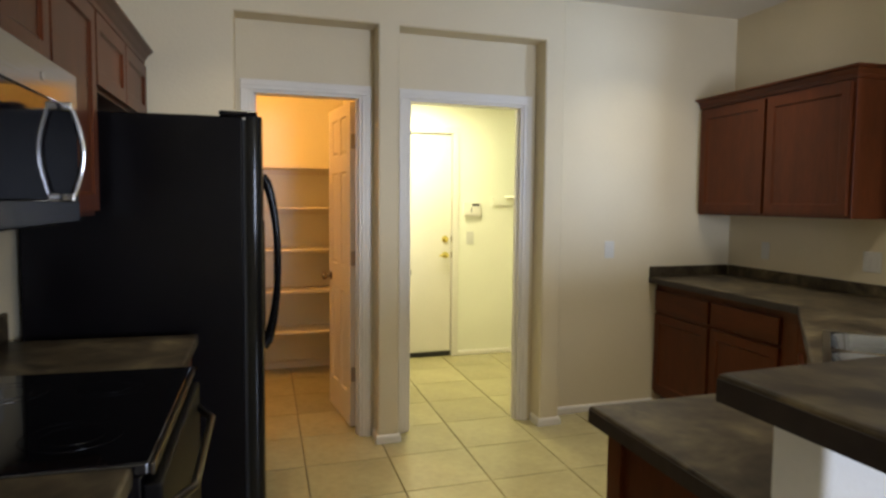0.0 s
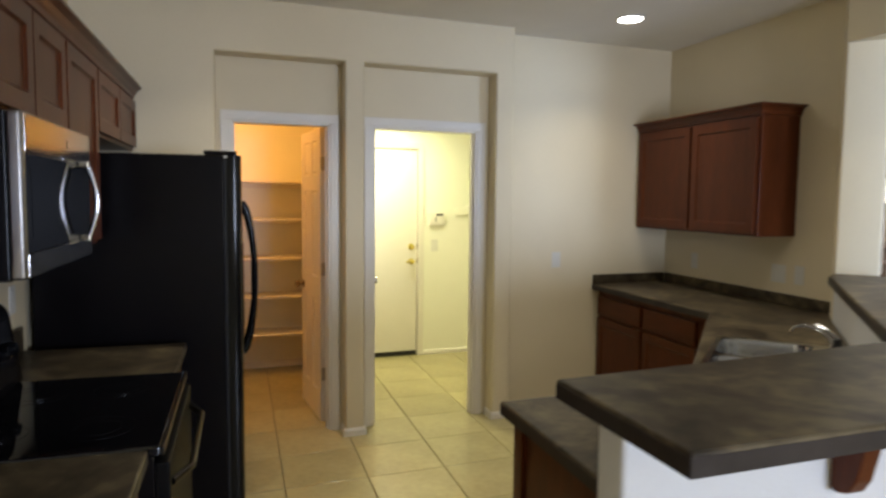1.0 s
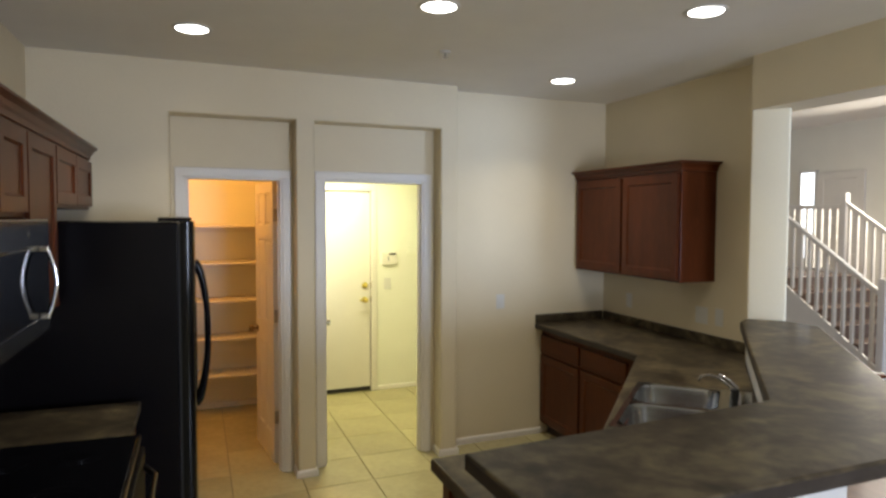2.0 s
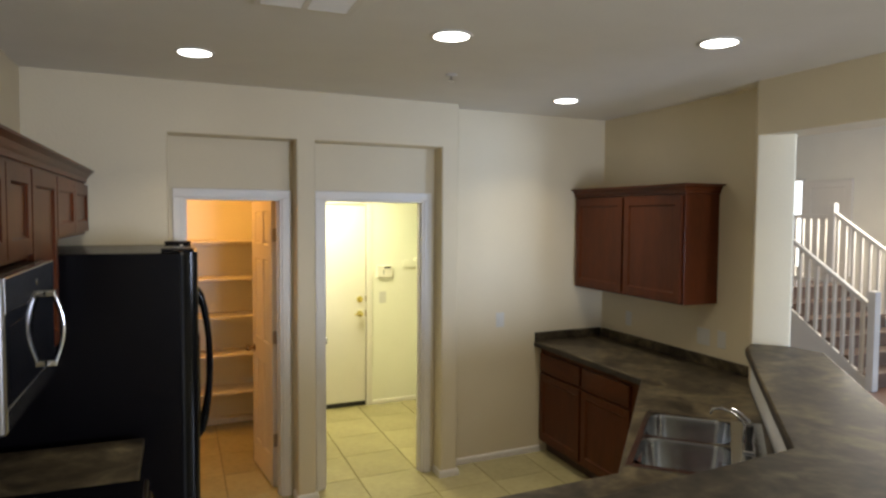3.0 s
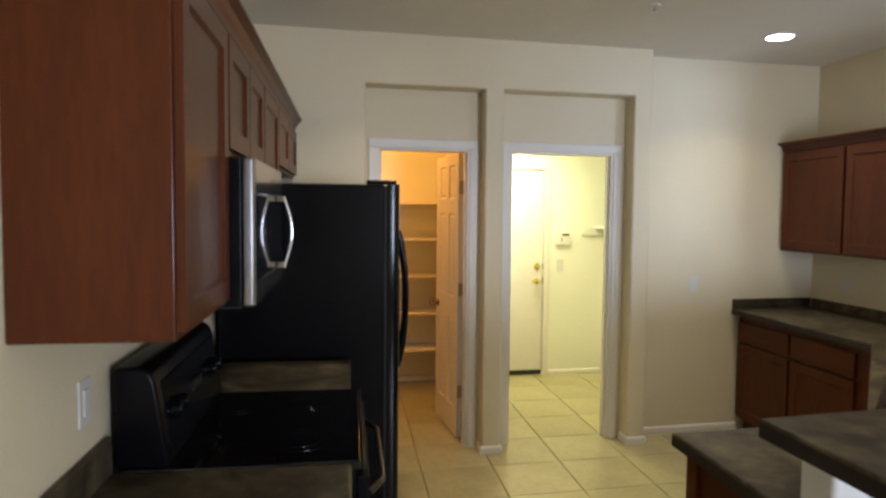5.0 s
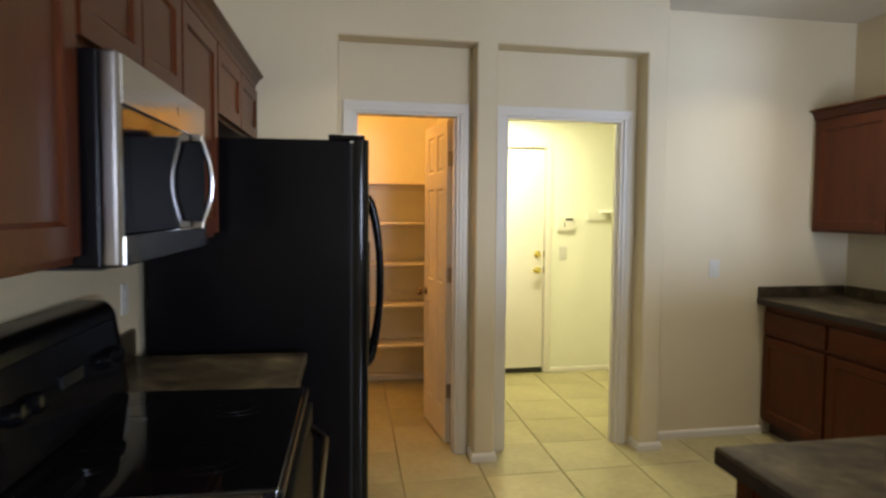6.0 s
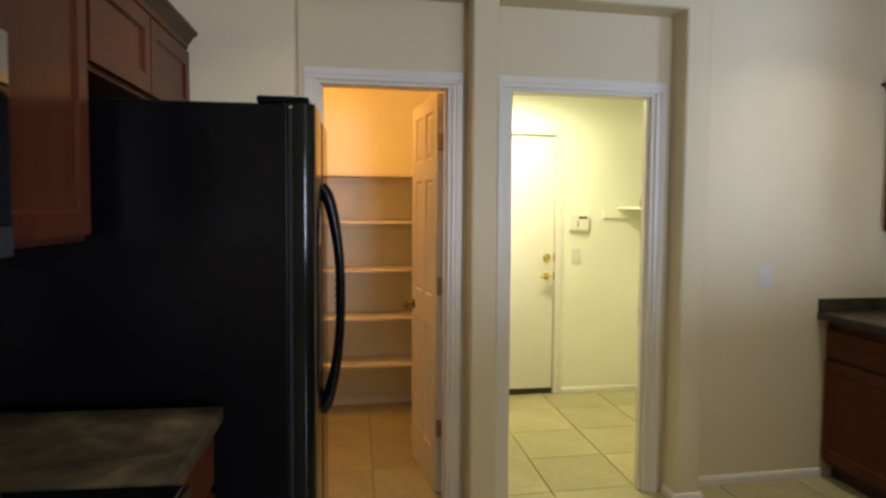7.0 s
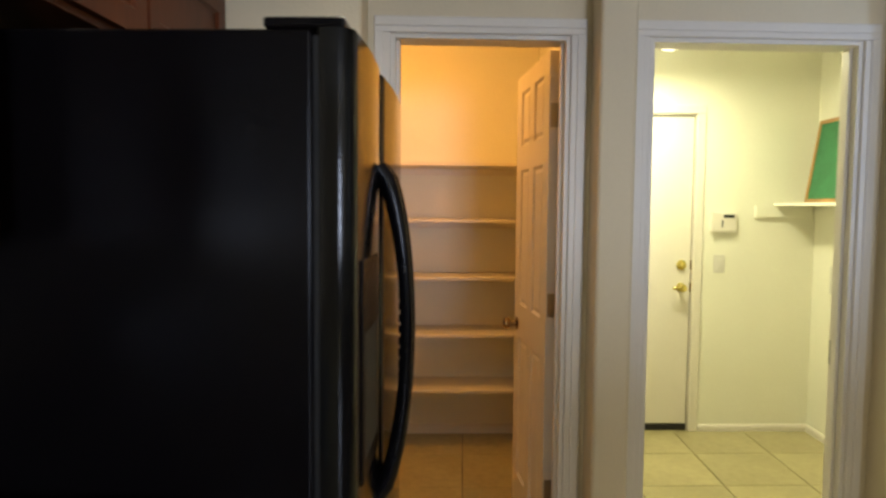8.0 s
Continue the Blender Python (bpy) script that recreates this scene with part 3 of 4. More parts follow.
# ---- right side: peninsula, bar, sink counter ----
BAR = [(0.724, 0.452), (2.00, 0.505), (3.350, 2.09), (3.322, 2.285), (3.176, 2.443), (3.05, 2.36), (1.852, 1.018), (0.715, 0.895)]
BZ0, BZ1 = 1.133, 1.175
bar = thing("bar_top", (1.8, 0.9, BZ0), "mottled brown laminate breakfast bar top with an angled end", "bar top", "laminate worktops")
part("slab", prism(BAR, "z", BZ0, BZ1, 0.008, 3, lambda a, b: abs(a.z - b.z) < 0.001 and a.z > BZ1 - 0.001), STONE, bar)
for path in ([BAR[6], BAR[7], BAR[0]], [BAR[0], BAR[1], BAR[2]], [BAR[5], BAR[6]]):
    part("edge_band", strip(path, [(0.0, BZ0 - 0.002), (0.0012, BZ0 - 0.0015), (0.0012, BZ1 - 0.0095), (0.0, BZ1 - 0.0085)]), EDGE, bar, "dark laminate edge band")
PW = [(0.83, 0.805), (1.98, 0.82), (3.29, 2.30), (3.178, 2.44), (1.89, 0.995), (0.83, 0.915)]
structure("half_wall", prism(PW, "z", 0, 1.132, 0.014, 4, lambda a, b: abs(a.z - b.z) > 0.5), PONY, "white painted half wall under the bar", smooth=True)


def corbel(m):
    ob = thing("corbel", m.translation, "cherry wooden corbel under the bar", "bracket", "bar corbels")
    pts = [(0, 0), (-0.29, 0), (-0.29, -0.014), (-0.24, -0.026), (-0.175, -0.038), (-0.118, -0.065), (-0.093, -0.11), (-0.082, -0.16), (-0.07, -0.21), (-0.05, -0.245), (-0.02, -0.255), (0, -0.25)]
    bm = prism(pts, "x", -0.026, 0.026, 0.004, 2)
    bm.transform(m)
    part("bracket", bm, CHERRY, ob)
    return ob


corbel(pose(1.43, 0.81, 1.132))
corbel(pose(2.55, 1.47, 1.132, 0, 0, 48.3))

WT = [(0.85, 0.918), (1.887, 0.998), (3.177, 2.447), (3.338, 2.608), (3.338, YR + 0.042), (2.66, YR), (2.66, 2.80), (1.59, 1.59), (0.85, 1.545)]
# sink in the corner: local x along the front edge, local y towards the bar
AX = Vector((0.705, 0.709, 0)).normalized()
NX = Vector((AX.y, -AX.x, 0))
SC = Vector((2.135, 1.735, 0.918))
SM = Matrix(((AX.x, NX.x, 0, SC.x), (AX.y, NX.y, 0, SC.y), (0, 0, 1, SC.z), (0, 0, 0, 1)))
SW, SD = 0.82, 0.54


def sink_counter():
    hw, hd = SW / 2 - 0.02, SD / 2 - 0.02

    def at(u, v):
        p = SM @ Vector((u, v, 0))
        return (p.x, p.y)

    # two halves that meet in a line across the sink
    def meet(a, b, u):
        """Where the edge a-b crosses the line at local u."""
        inv = SM.inverted()
        pa, pb = inv @ Vector((*a, SC.z)), inv @ Vector((*b, SC.z))
        k = (u - pa.x) / (pb.x - pa.x)
        return (a[0] + (b[0] - a[0]) * k, a[1] + (b[1] - a[1]) * k)

    f, r = meet(WT[7], WT[6], 0.0), meet(WT[1], WT[2], 0.0)
    west = [WT[0], WT[1], r, at(0, hd), at(-hw, hd), at(-hw, -hd), at(0, -hd), f, WT[7], WT[8]]
    east = [r, WT[2], WT[3], WT[4], WT[5], WT[6], f, at(0, -hd), at(hw, -hd), at(hw, hd), at(0, hd)]
    front = [WT[0], WT[8], WT[7], f, WT[6], WT[5]]

    def on_front(a, b):
        return all(any((v.x - p[0]) ** 2 + (v.y - p[1]) ** 2 < 1e-8 for p in front) for v in (a, b)) and abs(a.z - b.z) < 0.001 and a.z > 0.9

    bm = prism(west, "z", 0.876, 0.918, 0.008, 3, on_front)
    merge(bm, prism(east, "z", 0.876, 0.918, 0.008, 3, on_front))
    ob = tagged(part("worktop", bm, STONE), "mottled brown laminate worktop turning the corner round the sink", "worktop", "laminate worktops")
    part("edge_band", strip([WT[5], WT[6], WT[7], WT[8], WT[0]], [(0.0, 0.8745), (0.0012, 0.875), (0.0012, 0.9085), (0.0, 0.9095)]), EDGE, ob, "dark laminate edge band")
    lean(2.66)
    part("backsplash", boxes((2.66, 3.318, YR - 0.022, YR - 0.0015, 0.9185, 0.988), r=0.004), STONE, ob)
    lean()
    part("backsplash", boxes((3.318, 3.338, 2.60, YR + 0.018, 0.9185, 0.988), r=0.004), STONE, ob)
    return ob


sink_counter()


def bowl(x0, x1, y0, y1, depth, r=0.05):
    """An open rounded steel bowl, seen from above."""
    bm = bmesh.new()
    rings = []
    for z, inset in ((0.0, 0.0), (-0.02, 0.003), (-depth + 0.05, 0.012), (-depth + 0.015, 0.025), (-depth, 0.055)):
        ring = []
        for cx, cy, a0 in ((x1, y1, 0), (x0, y1, 90), (x0, y0, 180), (x1, y0, 270)):
            rr = r
            for k in range(6):
                a = radians(a0 + 18 * k)
                px = cx - math.copysign(rr + inset, cx - (x0 + x1) / 2) + rr * math.cos(a)
                py = cy - math.copysign(rr + inset, cy - (y0 + y1) / 2) + rr * math.sin(a)
                ring.append(bm.verts.new((px, py, z)))
        rings.append(ring)
    for a, b in zip(rings, rings[1:]):
        for k in range(len(a)):
            bm.faces.new((a[k], a[(k + 1) % len(a)], b[(k + 1) % len(a)], b[k]))
    bm.faces.new(rings[-1])
    return bm, rings[0]


def sink():
    ob = thing("sink", SC, "stainless steel double-bowl sink set in the worktop", "sink")
    bm = bmesh.new()
    hw, hd = SW / 2, SD / 2
    # rim with two openings, as a frame of strips
    b1 = (-hw + 0.035, -0.014, -hd + 0.025, hd - 0.14)
    b2 = (0.014, hw - 0.035, -hd + 0.025, hd - 0.14)
    xs, ys = [-hw, b1[0], b1[1], b2[0], b2[1], hw], [-hd, b1[2], b1[3], hd]
    for i in range(5):
        for j in range(3):
            if j == 1 and i in (1, 3):
                continue
            t = bmesh.new()
            box(t, xs[i], xs[i + 1], ys[j], ys[j + 1], 0.001, 0.006)
            merge(bm, t)
    bmesh.ops.remove_doubles(bm, verts=bm.verts, dist=0.0002)
    bm.transform(SM)
    part("rim", bm, SINKSTEEL, ob)
    for bx in (b1, b2):
        t, _ = bowl(bx[0] - 0.0, bx[1] + 0.0, bx[2], bx[3], 0.17, 0.075)
        t.transform(SM @ Matrix.Translation((0, 0, 0.0055)))
        b = part("bowl", t, SINKSTEEL, ob, "", True)
        dx, dy = (bx[0] + bx[1]) / 2, (bx[2] + bx[3]) / 2
        part("drain", lathe([(0.042, 0), (0.042, 0.003), (0.03, 0.004), (0.028, 0.001), (0.005, 0.001)], SM @ Matrix.Translation((dx, dy, -0.163)), 24), CHROME, b, "", True)
    return ob


sink()


def faucet():
    c = SM @ Matrix.Translation((0.05, SD / 2 - 0.07, 0.0065))
    ob = thing("faucet", c.translation, "chrome single-lever kitchen faucet with a black sprayer", "faucet")
    part("base_plate", merge(bmesh.new(), boxes((-0.12, 0.12, -0.025, 0.025, 0, 0.012), r=0.006, seg=3), c), CHROME, ob)
    part("body", lathe([(0.026, 0.012), (0.024, 0.05), (0.022, 0.075), (0.012, 0.085)], c), CHROME, ob, "", True)
    pts = [(0, 0, 0.06), (0.0, -0.03, 0.10), (0.0, -0.08, 0.125), (0, -0.14, 0.13), (0, -0.19, 0.115), (0, -0.205, 0.09)]
    t = tube(pts, [0.010, 0.0066, 0.005, 0.005, 0.005, 0.006], 12)
    t.transform(c @ Matrix.Rotation(radians(38), 4, "Z"))
    part("spout", t, CHROME, ob, "", True)
    t = tube([(0, 0, 0.085), (0.01, 0.005, 0.10), (0.035, -0.03, 0.125), (0.06, -0.07, 0.14)], [0.010, 0.009, 0.007, 0.006], 10)
    t.transform(c)
    part("lever", t, CHROME, ob, "", True)
    s = c @ Matrix.Translation((-0.10, 0.0, 0.012))
    part("sprayer", lathe([(0.018, 0), (0.014, 0.012), (0.012, 0.05), (0.017, 0.075), (0.016, 0.105), (0.006, 0.11)], s), DARK, ob, "black sprayer head", True)
    return ob


faucet()


def base_cabinet_east():
    ob = thing("base_cabinet", (3.0, 3.5, 0), "cherry base cabinet with two drawers above two doors", "cabinet", "kitchen base cabinets")
    xf = 2.722
    part("body", boxes((xf, 3.336, 2.86, YR - 0.004, 0.09, 0.874), r=0.002), CHERRY, ob)
    part("toe_kick", boxes((xf + 0.06, 3.336, 2.86, YR - 0.004, 0, 0.09)), CABIN, ob)
    for a, b in ((3.555, 4.125), (2.97, 3.525)):
        part("drawer_front", boxes((xf - DT - 0.001, xf - 0.001, a, b, 0.68, 0.825), r=0.004), CHERRY_H, ob)
        part("door", shaker(b - a, 0.545, on_minus_x(xf - DT - 0.001, b, 0.115)), CHERRY, ob)
    return ob


base_cabinet_east()
# sink base and peninsula base
sb = thing("base_cabinet", (2.2, 2.0, 0), "cherry corner sink base cabinet", "cabinet", "kitchen base cabinets")
part("body", prism([(1.60, 1.53), (2.72, 2.79), (2.72, 2.855), (3.3, 2.855), (3.3, 2.60), (1.93, 1.06), (1.60, 1.04)], "z", 0.09, 0.70), CHERRY, sb)
part("face", prism([(1.60, 1.53), (2.72, 2.79), (2.72, 2.855), (2.735, 2.855), (2.735, 2.78), (1.615, 1.515)], "z", 0.701, 0.874), CHERRY, sb)
part("toe_kick", prism([(1.66, 1.50), (2.80, 2.78), (3.3, 2.83), (3.3, 2.60), (1.93, 1.06), (1.66, 1.04)], "z", 0, 0.089), CABIN, sb)
for k in (0, 1):
    t = shaker(0.70, 0.56, Matrix.Translation((2.675 - 0.0155 - k * 0.48, 2.768 + 0.0138 - k * 0.54, 0.12)) @ Matrix.Rotation(math.atan2(1.26, 1.12) + math.pi, 4, "Z"))
    part("door", t, CHERRY, sb)
pb = thing("base_cabinet", (1.2, 1.3, 0), "cherry peninsula base cabinet with a panelled end", "cabinet", "kitchen base cabinets")
part("body", boxes((0.89, 1.598, 1.01, 1.50, 0.09, 0.874), r=0.002), CHERRY, pb)
part("toe_kick", boxes((0.90, 1.598, 1.01, 1.44, 0, 0.09)), CABIN, pb)
part("end_stile", boxes((0.878, 0.8895, 1.44, 1.50, 0.0, 0.874), r=0.002), CHERRY, pb)
part("door", shaker(0.66, 0.72, Matrix.Translation((1.58, 1.50 + DT + 0.001, 0.13)) @ Matrix.Rotation(math.pi, 4, "Z")), CHERRY, pb)

ec = thing("wall_cabinet", (3.18, 3.5, 1.365), "cherry wall cabinet with two panelled doors over the worktop", "cabinet", "kitchen wall cabinets")
EX = 3.05
part("body", boxes((EX, RX - 0.002, 2.885, YR + 0.02, 1.352, 2.098), r=0.002), CHERRY, ec)
for a, b in ((3.525, 4.13), (2.905, 3.50)):
    part("door", shaker(b - a, 0.70, on_minus_x(EX - DT - 0.001, b, 1.37)), CHERRY, ec)
crown("crown_moulding", [(EX, YR + 0.02), (EX, 2.885), (RX - 0.003, 2.885)], 2.10, 2.152, 0.052, "cherry crown moulding on the wall cabinet")

# ---- ceiling lamps, vent, sprinkler ----


def downlight(x, y):
    ob = thing("recessed_light", (x, y, CZ), "lit round recessed ceiling light with a white trim", "ceiling light", "recessed lights")
    part("trim_ring", lathe([(0.098, -0.001), (0.095, -0.006), (0.080, -0.008), (0.078, -0.002)], pose(x, y, CZ), 36), PLASTIC, ob, "white trim ring", True)
    part("lens", lathe([(0.078, -0.004), (0.074, -0.0075), (0.02, -0.0085)], pose(x, y, CZ), 36), LENS, ob, "glowing frosted lens", True)
    lamp = area_lamp("downlight_lamp", (x, y, CZ - 0.012), (x, y, 0), 0.14, 0.14, LAMP_W, (1, 0.92, 0.76), "DISK")
    lamp.data.spread = radians(112)


for x, y in ((0.065, 3.017), (1.125, 2.235), (2.305, 1.857), (2.494, 3.461)):
    downlight(x, y)

vt = thing("ceiling_vent", (0.47, 1.93, CZ), "white louvred ceiling air vent", "vent")
vx0, vx1, vy0, vy1 = 0.25, 0.63, 1.83, 2.09
part("frame", boxes((vx0, vx1, vy0, vy0 + 0.025, CZ - 0.012, CZ - 0.0005), (vx0, vx1, vy1 - 0.025, vy1, CZ - 0.012, CZ - 0.0005),
                    (vx0, vx0 + 0.025, vy0 + 0.025, vy1 - 0.025, CZ - 0.012, CZ - 0.0005), (vx1 - 0.025, vx1, vy0 + 0.025, vy1 - 0.025, CZ - 0.012, CZ - 0.0005),
                    ((vx0 + vx1) / 2 - 0.012, (vx0 + vx1) / 2 + 0.012, vy0 + 0.025, vy1 - 0.025, CZ - 0.012, CZ - 0.0005)), TRIM, vt)
# dark sheet stands in for the shade of the duct behind the slats
part("backing", boxes((vx0 + 0.02, vx1 - 0.02, vy0 + 0.02, vy1 - 0.02, CZ - 0.002, CZ - 0.0003)), DARK, vt)
for k in range(10):
    y = vy0 + 0.03 + k * 0.0205
    for a, b in ((vx0 + 0.026, (vx0 + vx1) / 2 - 0.013), ((vx0 + vx1) / 2 + 0.013, vx1 - 0.026)):
        part("slat", prism([(y, CZ - 0.003), (y + 0.002, CZ - 0.003), (y + 0.012, CZ - 0.012), (y + 0.010, CZ - 0.012)], "x", a, b), TRIM, vt)

sp = thing("sprinkler", (1.44, 3.0, CZ), "small white ceiling fire sprinkler head", "sprinkler")
part("escutcheon", lathe([(0.035, -0.0005), (0.03, -0.008), (0.012, -0.012)], pose(1.44, 3.0, CZ)), PLASTIC, sp, "", True)
part("deflector", lathe([(0.006, -0.012), (0.006, -0.035), (0.018, -0.036), (0.018, -0.039)], pose(1.44, 3.0, CZ)), CHROME, sp, "", True)

# ---- switches and outlets ----


def wall_plate(m, name, label, rocker=1, w=0.072):
    """Local x along the wall, front at -y."""
    ob = thing(name, m.translation, label, "switch" if name == "light_switch" else "outlet", "wall plates")
    part("plate", merge(bmesh.new(), boxes((-w / 2, w / 2, -0.006, -0.0005, -0.058, 0.058), r=0.003), m), PLASTIC, ob)
    n = max(1, round(w / 0.072))
    for k in range(n):
        cx = (k - (n - 1) / 2) * 0.046
        if name == "light_switch":
            part("rocker", merge(bmesh.new(), boxes((cx - 0.016, cx + 0.016, -0.010, -0.0062, -0.033, 0.033), r=0.002), m), PLASTIC, ob)
        else:
            for z in (-0.02, 0.02):
                part("socket", merge(bmesh.new(), boxes((cx - 0.015, cx + 0.015, -0.0085, -0.0062, z - 0.014, z + 0.014), r=0.004), m), PLASTIC, ob)
    return ob


wall_plate(pose(2.335, YN + OUT_OF_SQUARE * 1.575, 1.11), "light_switch", "white rocker switch on the beige wall")
wall_plate(on_minus_x(RX, 3.82, 1.115), "outlet", "white double outlet over the worktop")
wall_plate(on_minus_x(RX, 3.0, 1.11), "light_switch", "white double switch plate over the worktop", w=0.118)
wall_plate(on_minus_x(RX, 2.835, 1.115), "outlet", "white single outlet beside the switch plate")
wall_plate(on_x(LX, 2.64, 1.14), "outlet", "white outlet beside the refrigerator")
wall_plate(on_x(LX, 1.27, 1.15), "light_switch", "white switch plate by the range")
lean(2.0, 0.015)
wall_plate(pose(1.905, 5.92, 1.095), "light_switch", "white double rocker switch by the garage door")
lean()

# ---- pantry ----
lean(0.55)
for k, z in enumerate((0.365, 0.697, 1.035, 1.372, 1.70)):
    ob = thing("pantry_shelf", (0, 5.66, z), "cream painted pantry shelf fixed to the wall", "shelf", "pantry shelves")
    part("board", boxes((LX + 0.013, 0.717, 5.50, 5.817, z - 0.019, z), r=0.002), SHELFW, ob)
    part("cleat", boxes((LX + 0.014, 0.716, 5.80, 5.8185, z - 0.06, z - 0.0195), r=0.002), SHELFW, ob)
pl = thing("pantry_light", (0.0, 4.9, 2.46), "lit round pantry ceiling light", "ceiling light")
part("base", lathe([(0.09, -0.001), (0.09, -0.02), (0.06, -0.022)], pose(-0.05, 4.9, 2.46)), PLASTIC, pl, "", True)
part("globe", lathe([(0.06, -0.0225), (0.08, -0.05), (0.06, -0.085), (0.01, -0.095)], pose(-0.05, 4.9, 2.46)), glow("pantry_globe", (1.0, 0.62, 0.22), 6), pl, "", True)
bulb = new("pantry_lamp", bpy.data.lights.new("pantry_lamp", "POINT"))
bulb.data.energy, bulb.data.color, bulb.data.shadow_soft_size = PAN_W, PAN_C, 0.06
bulb.matrix_world = pose(-0.05, 4.9, 2.35)

# ---- laundry ----
lean(2.0, 0.015)
dl = thing("dome_light", (1.38, 5.38, 2.50), "lit round glass dome ceiling light", "ceiling light")
part("base", lathe([(0.15, -0.001), (0.15, -0.018), (0.13, -0.02)], pose(1.38, 5.38, 2.50)), PLASTIC, dl, "", True)
part("dome", lathe([(0.145, -0.0205), (0.143, -0.07), (0.125, -0.125), (0.09, -0.162), (0.045, -0.182), (0.01, -0.186)], pose(1.38, 5.38, 2.50), 28), DOME, dl, "glowing glass dome", True)
area_lamp("laundry_lamp", (1.38, 5.33, 2.30), (1.38, 5.33, 0), 0.26, 0.26, LAU_W, LAU_C, "DISK")

al = thing("alarm_panel", (1.92, 5.92, 1.345), "white alarm keypad with a dark display", "alarm panel")
part("housing", boxes((1.838, 2.0, 5.893, 5.9195, 1.305, 1.42), r=0.005), TRIM, al)
part("display", boxes((1.915, 1.985, 5.8915, 5.8935, 1.39, 1.41)), DISPLAY, al)
part("lip", boxes((1.834, 2.004, 5.889, 5.8925, 1.298, 1.304), r=0.001), TRIM, al)
part("key_slot", boxes((1.905, 1.913, 5.8915, 5.8935, 1.33, 1.375)), DISPLAY, al)

sh = thing("laundry_shelf", (2.4, 5.3, 1.48), "cream painted wall shelf on a wooden cleat", "shelf")
part("board", boxes((2.245, 2.517, 4.62, 5.917, 1.468, 1.486), r=0.002), LAUNDRY, sh)
part("cleat", boxes((2.125, 2.516, 5.90, 5.9185, 1.395, 1.467), r=0.002), LAUNDRY, sh)
part("side_cleat", boxes((2.50, 2.5185, 4.62, 5.895, 1.395, 1.467), r=0.002), LAUNDRY, sh)
pf = thing("framed_board", (2.44, 5.5, 1.486), "green board in a pale wooden frame leaning on the wall", "board")
pm = Matrix.Translation((2.40, 5.80, 1.487)) @ Matrix.Rotation(radians(-90), 4, "Z") @ Matrix.Rotation(radians(-9), 4, "X")
for a in ((0, 0.62, -0.02, 0, 0, 0.022), (0, 0.62, -0.02, 0, 0.488, 0.51), (0, 0.022, -0.02, 0, 0.022, 0.488), (0.598, 0.62, -0.02, 0, 0.022, 0.488)):
    part("frame_rail", merge(bmesh.new(), boxes(a, r=0.002), pm), OAK, pf)
part("board", merge(bmesh.new(), boxes((0.022, 0.598, -0.012, -0.004, 0.022, 0.488)), pm), GREEN, pf)
bx = thing("washer_box", (2.52, 5.7, 0.9), "white recessed washer outlet box", "outlet box")
part("box", boxes((2.508, 2.5195, 5.50, 5.70, 0.93, 1.10), r=0.003), PLASTIC, bx)

lean()
# ---- stairs and hall beyond the opening ----
ST0, RIS, GO, SX0, SX1 = 4.55, 0.17, 0.255, 7.15, 8.6
st = thing("staircase", ((SX0 + SX1) / 2, 5.2, 0), "short wooden staircase with white risers and sides", "stairs", "", "structure")
for k in range(6):
    y = ST0 + k * GO
    part("tread", boxes((SX0 + 0.03, SX1 - 0.03, y - 0.025, y + GO, (k + 1) * RIS - 0.03, (k + 1) * RIS), r=0.006), TREAD, st)
    part("riser", boxes((SX0 + 0.03, SX1 - 0.03, y, y + 0.02, k * RIS, (k + 1) * RIS - 0.031)), TREAD, st)
LZ = 6 * RIS
part("landing", boxes((SX0 - 1.5, SX1, ST0 + 6 * GO, 9.18, LZ - 0.2, LZ)), TREAD, st)
part("landing_wall", boxes((SX0 - 1.4, SX1 - 0.1, ST0 + 6 * GO + 0.02, 9.18, 0, LZ - 0.201)), WALL, st)
slope = RIS / GO
for x in (SX0, SX1 - 0.03):
    y0, y1 = ST0 - 0.05, ST0 + 6 * GO
    part("stringer", prism([(y0, 0), (y1, 0), (y1, LZ + 0.10), (y0, 0.10)], "x", x, x + 0.03), TRIM, st)


def balustrade(x, label):
    ob = thing("balustrade", (x, ST0, 0), label, "balustrade", "stair balustrades")
    y0, y1 = ST0 - 0.02, ST0 + 6 * GO

    def base(y):
        return 0.10 + slope * (y - ST0 + 0.05)

    part("newel", boxes((x - 0.045, x + 0.045, y0 - 0.09, y0, 0, 1.12), r=0.006), TRIM, ob)
    part("newel", boxes((x - 0.045, x + 0.045, y1, y1 + 0.09, LZ, LZ + 1.12), r=0.006), TRIM, ob)
    t = prism([(y0, base(y0) + 0.80), (y1, base(y1) + 0.80), (y1, base(y1) + 0.86), (y0, base(y0) + 0.86)], "x", x - 0.03, x + 0.03, 0.006)
    part("handrail", t, TRIM, ob)
    n = 13
    for k in range(n):
        y = y0 + (k + 0.7) * (y1 - y0) / n
        part("baluster", boxes((x - 0.018, x + 0.018, y - 0.018, y + 0.018, base(y), base(y) + 0.81)), TRIM, ob)
    # level guard along the landing
    part("handrail", boxes((x - 0.03, x + 0.03, y1 + 0.09, y1 + 2.2, LZ + 0.90, LZ + 0.96), r=0.006), TRIM, ob)
    part("shoe_rail", boxes((x - 0.03, x + 0.03, y1 + 0.09, y1 + 2.2, LZ, LZ + 0.04)), TRIM, ob)
    for k in range(17):
        y = y1 + 0.17 + k * 0.12
        part("baluster", boxes((x - 0.018, x + 0.018, y - 0.018, y + 0.018, LZ + 0.04, LZ + 0.905)), TRIM, ob)
    return ob


balustrade(SX0 + 0.015, "white painted stair balustrade with square balusters beside the hall")
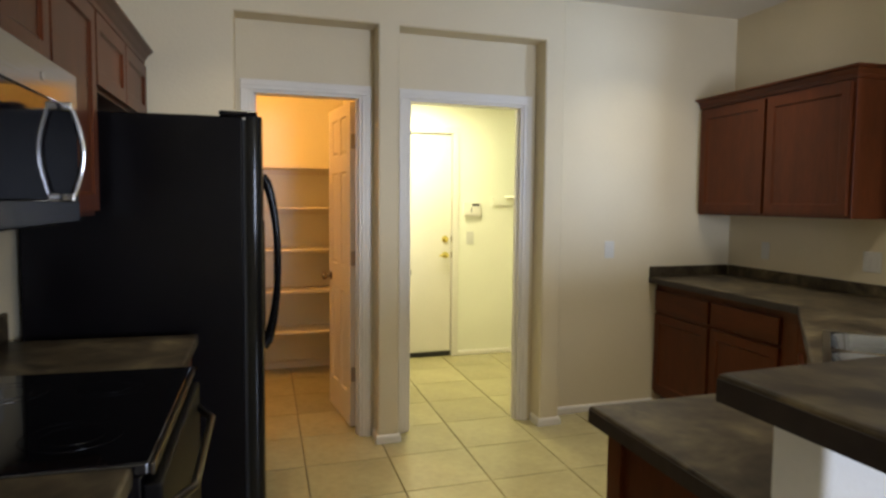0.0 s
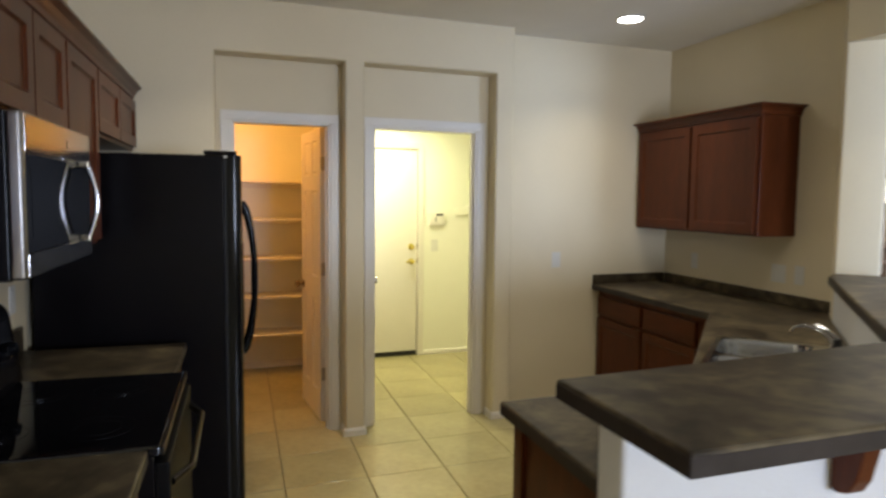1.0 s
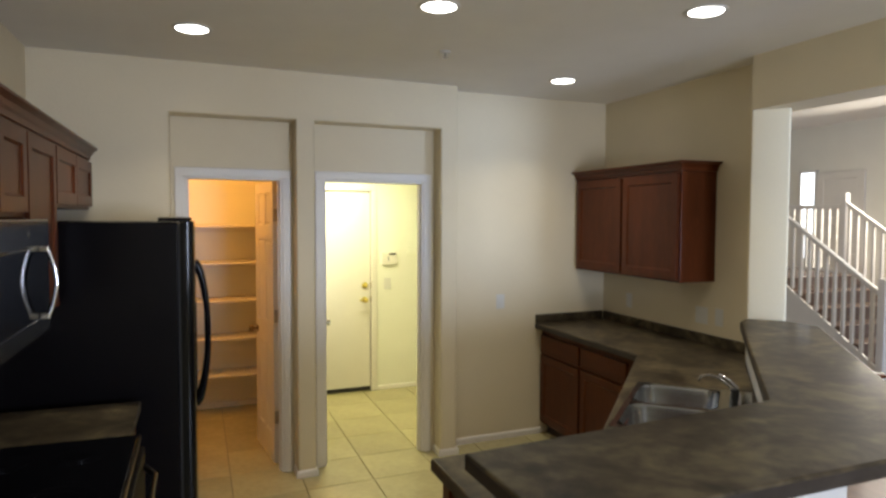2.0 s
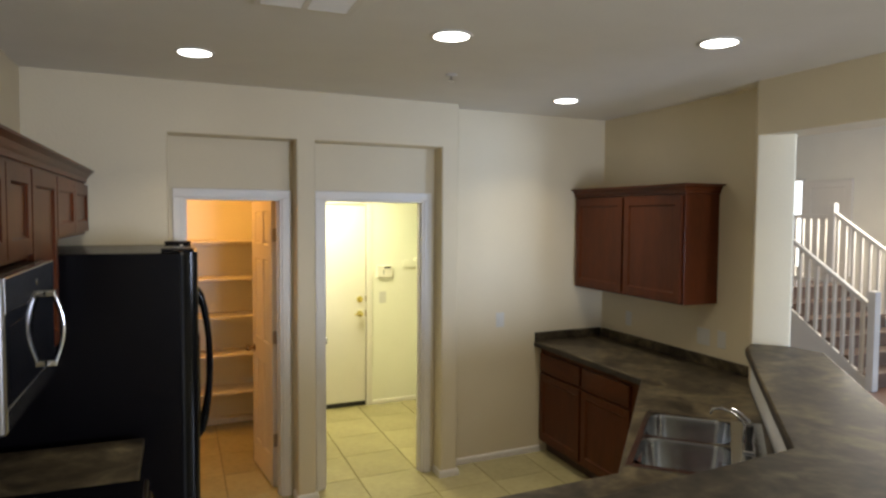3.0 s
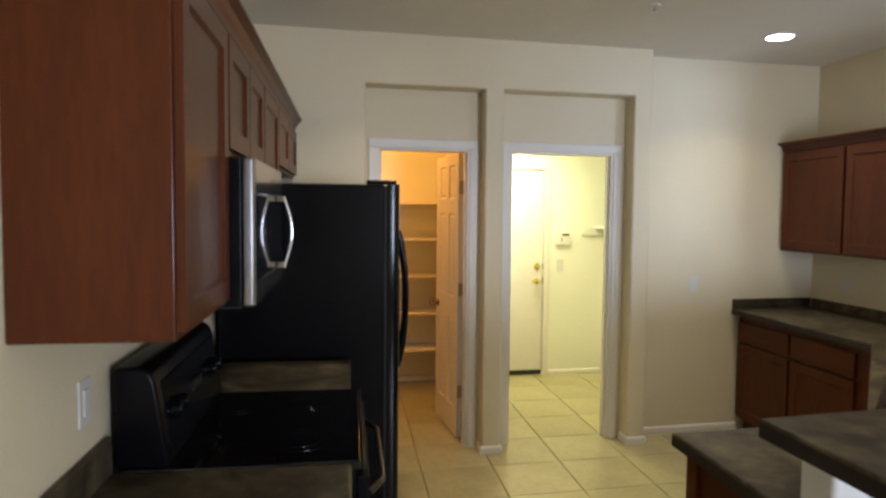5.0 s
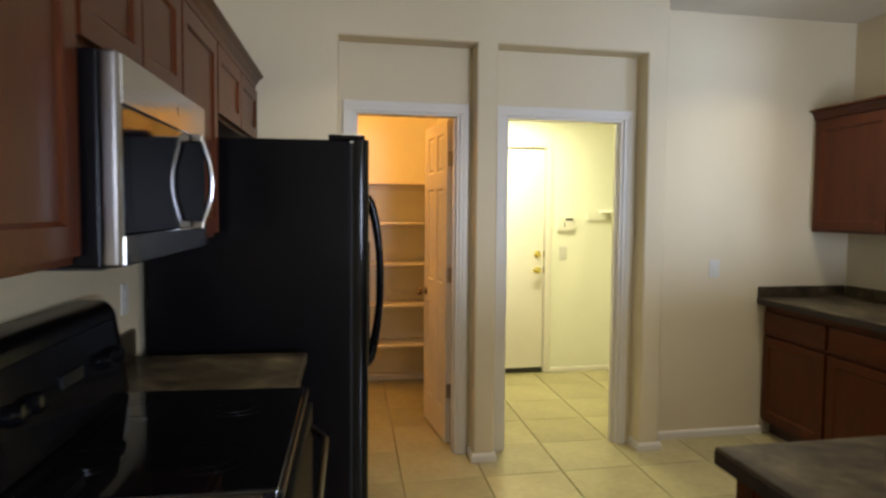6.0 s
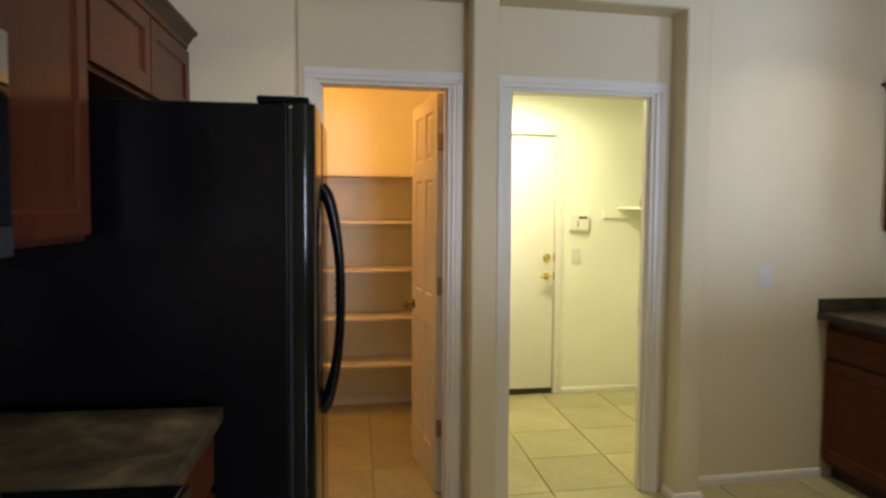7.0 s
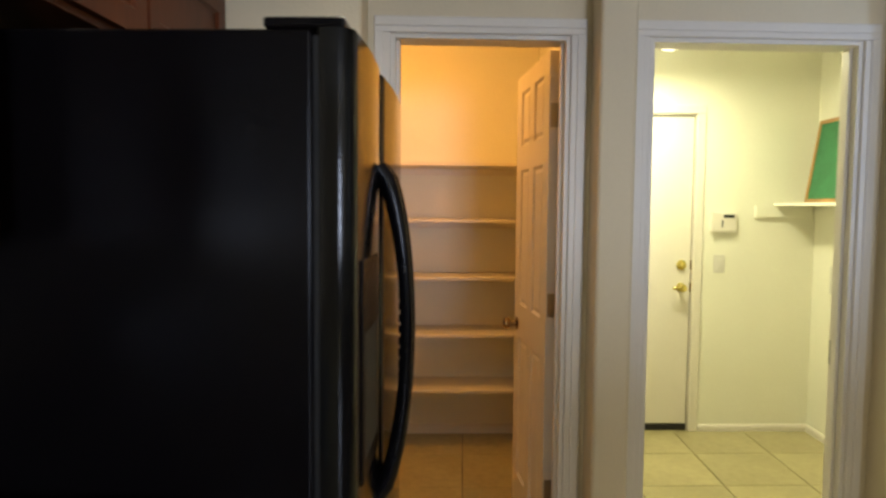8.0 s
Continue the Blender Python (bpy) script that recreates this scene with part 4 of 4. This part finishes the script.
balustrade(SX1 - 0.015, "white painted stair balustrade on the far side")

hd = thing("door_4", (9.68, 6.9, LZ), "white entrance door beside a bright sidelight", "door", "", "structure")
part("door_leaf", panel_slab(0.84, 1.52, 0.035, [0.12, 0.72], [0.2, 0.65, 0.78, 1.40], {(1, 1), (1, 3)}, on_minus_x(9.655, 7.50, LZ)), TRIM, hd)
w1 = thing("window_1", (9.69, 8.3, LZ), "narrow bright sidelight window", "window", "", "structure")
part("window_frame", boxes((9.66, 9.698, 7.51, 7.55, LZ, 2.58), (9.66, 9.698, 7.81, 7.86, LZ, 2.58), (9.66, 9.698, 7.55, 7.81, 2.54, 2.58), r=0.003), TRIM, w1)
part("pane", boxes((9.68, 9.69, 7.55, 7.81, LZ + 0.1, 2.54)), PANE_GLOW, w1)

# patio opening behind the camera
pw = thing("window_2", (5.6, -4.05, 0), "wide sliding patio door in the south wall", "window", "", "structure")
part("window_frame", boxes((4.4, 4.46, -4.12, -4.03, 0, 2.35), (6.74, 6.8, -4.12, -4.03, 0, 2.35), (5.57, 5.63, -4.12, -4.03, 0.05, 2.30), (4.46, 6.74, -4.12, -4.03, 2.30, 2.35), (4.46, 6.74, -4.12, -4.03, 0, 0.05)), TRIM, pw)
dw = thing("window_3", (2.2, -4.05, 0.88), "square white-framed dining window", "window", "", "structure")
part("window_frame", boxes((1.62, 1.67, -4.12, -4.03, 0.88, 2.02), (2.73, 2.78, -4.12, -4.03, 0.88, 2.02), (1.67, 2.73, -4.12, -4.03, 0.88, 0.93), (1.67, 2.73, -4.12, -4.03, 1.97, 2.02)), TRIM, dw)
structure("ground", boxes((-60, 80, -90, -4.2, -0.3, -0.2)), mat("dry_ground", (0.30, 0.25, 0.19), 0.9), "pale dry ground outside", "ground")

# ---- floor tiles ----
PITCH, GAP = 0.457, 0.005
TX0, TY0 = 1.182, 3.675
lean()
tile_bm = boxes((GAP / 2, PITCH - GAP / 2, GAP / 2, PITCH - GAP / 2, -0.012, 0), r=0.0015, seg=1)
tile_me = bpy.data.meshes.new("floor_tile")
tile_bm.transform(Matrix(((1, 0, 0, 0), (OUT_OF_SQUARE, 1, 0, -OUT_OF_SQUARE * PITCH / 2), (0, 0, 1, 0), (0, 0, 0, 1))))
tile_bm.to_mesh(tile_me)
tile_bm.free()
tile_me.materials.append(TILE)
floor = thing("floor", (1, 2, 0), "square beige ceramic floor tiles with dark grout", "floor", "", "structure")
rest = bmesh.new()
for i in range(-5, 6):
    for j in range(-17, 6):
        x, y = TX0 + i * PITCH, TY0 + j * PITCH
        if x > RX + 0.1 or x + PITCH < LX:
            continue
        if j < -6:
            merge(rest, boxes((x + GAP / 2, x + PITCH - GAP / 2, y + GAP / 2, y + PITCH - GAP / 2, -0.012, 0)))
            continue
        ob = new("tile", tile_me)
        ob.parent = floor
        ob.location = (x - 1, y - 2 + OUT_OF_SQUARE * (x + PITCH / 2 - 1.41), 0)
lean(1.41)
tagged(part("tile_rest", rest, TILE, floor), kind="stuff")
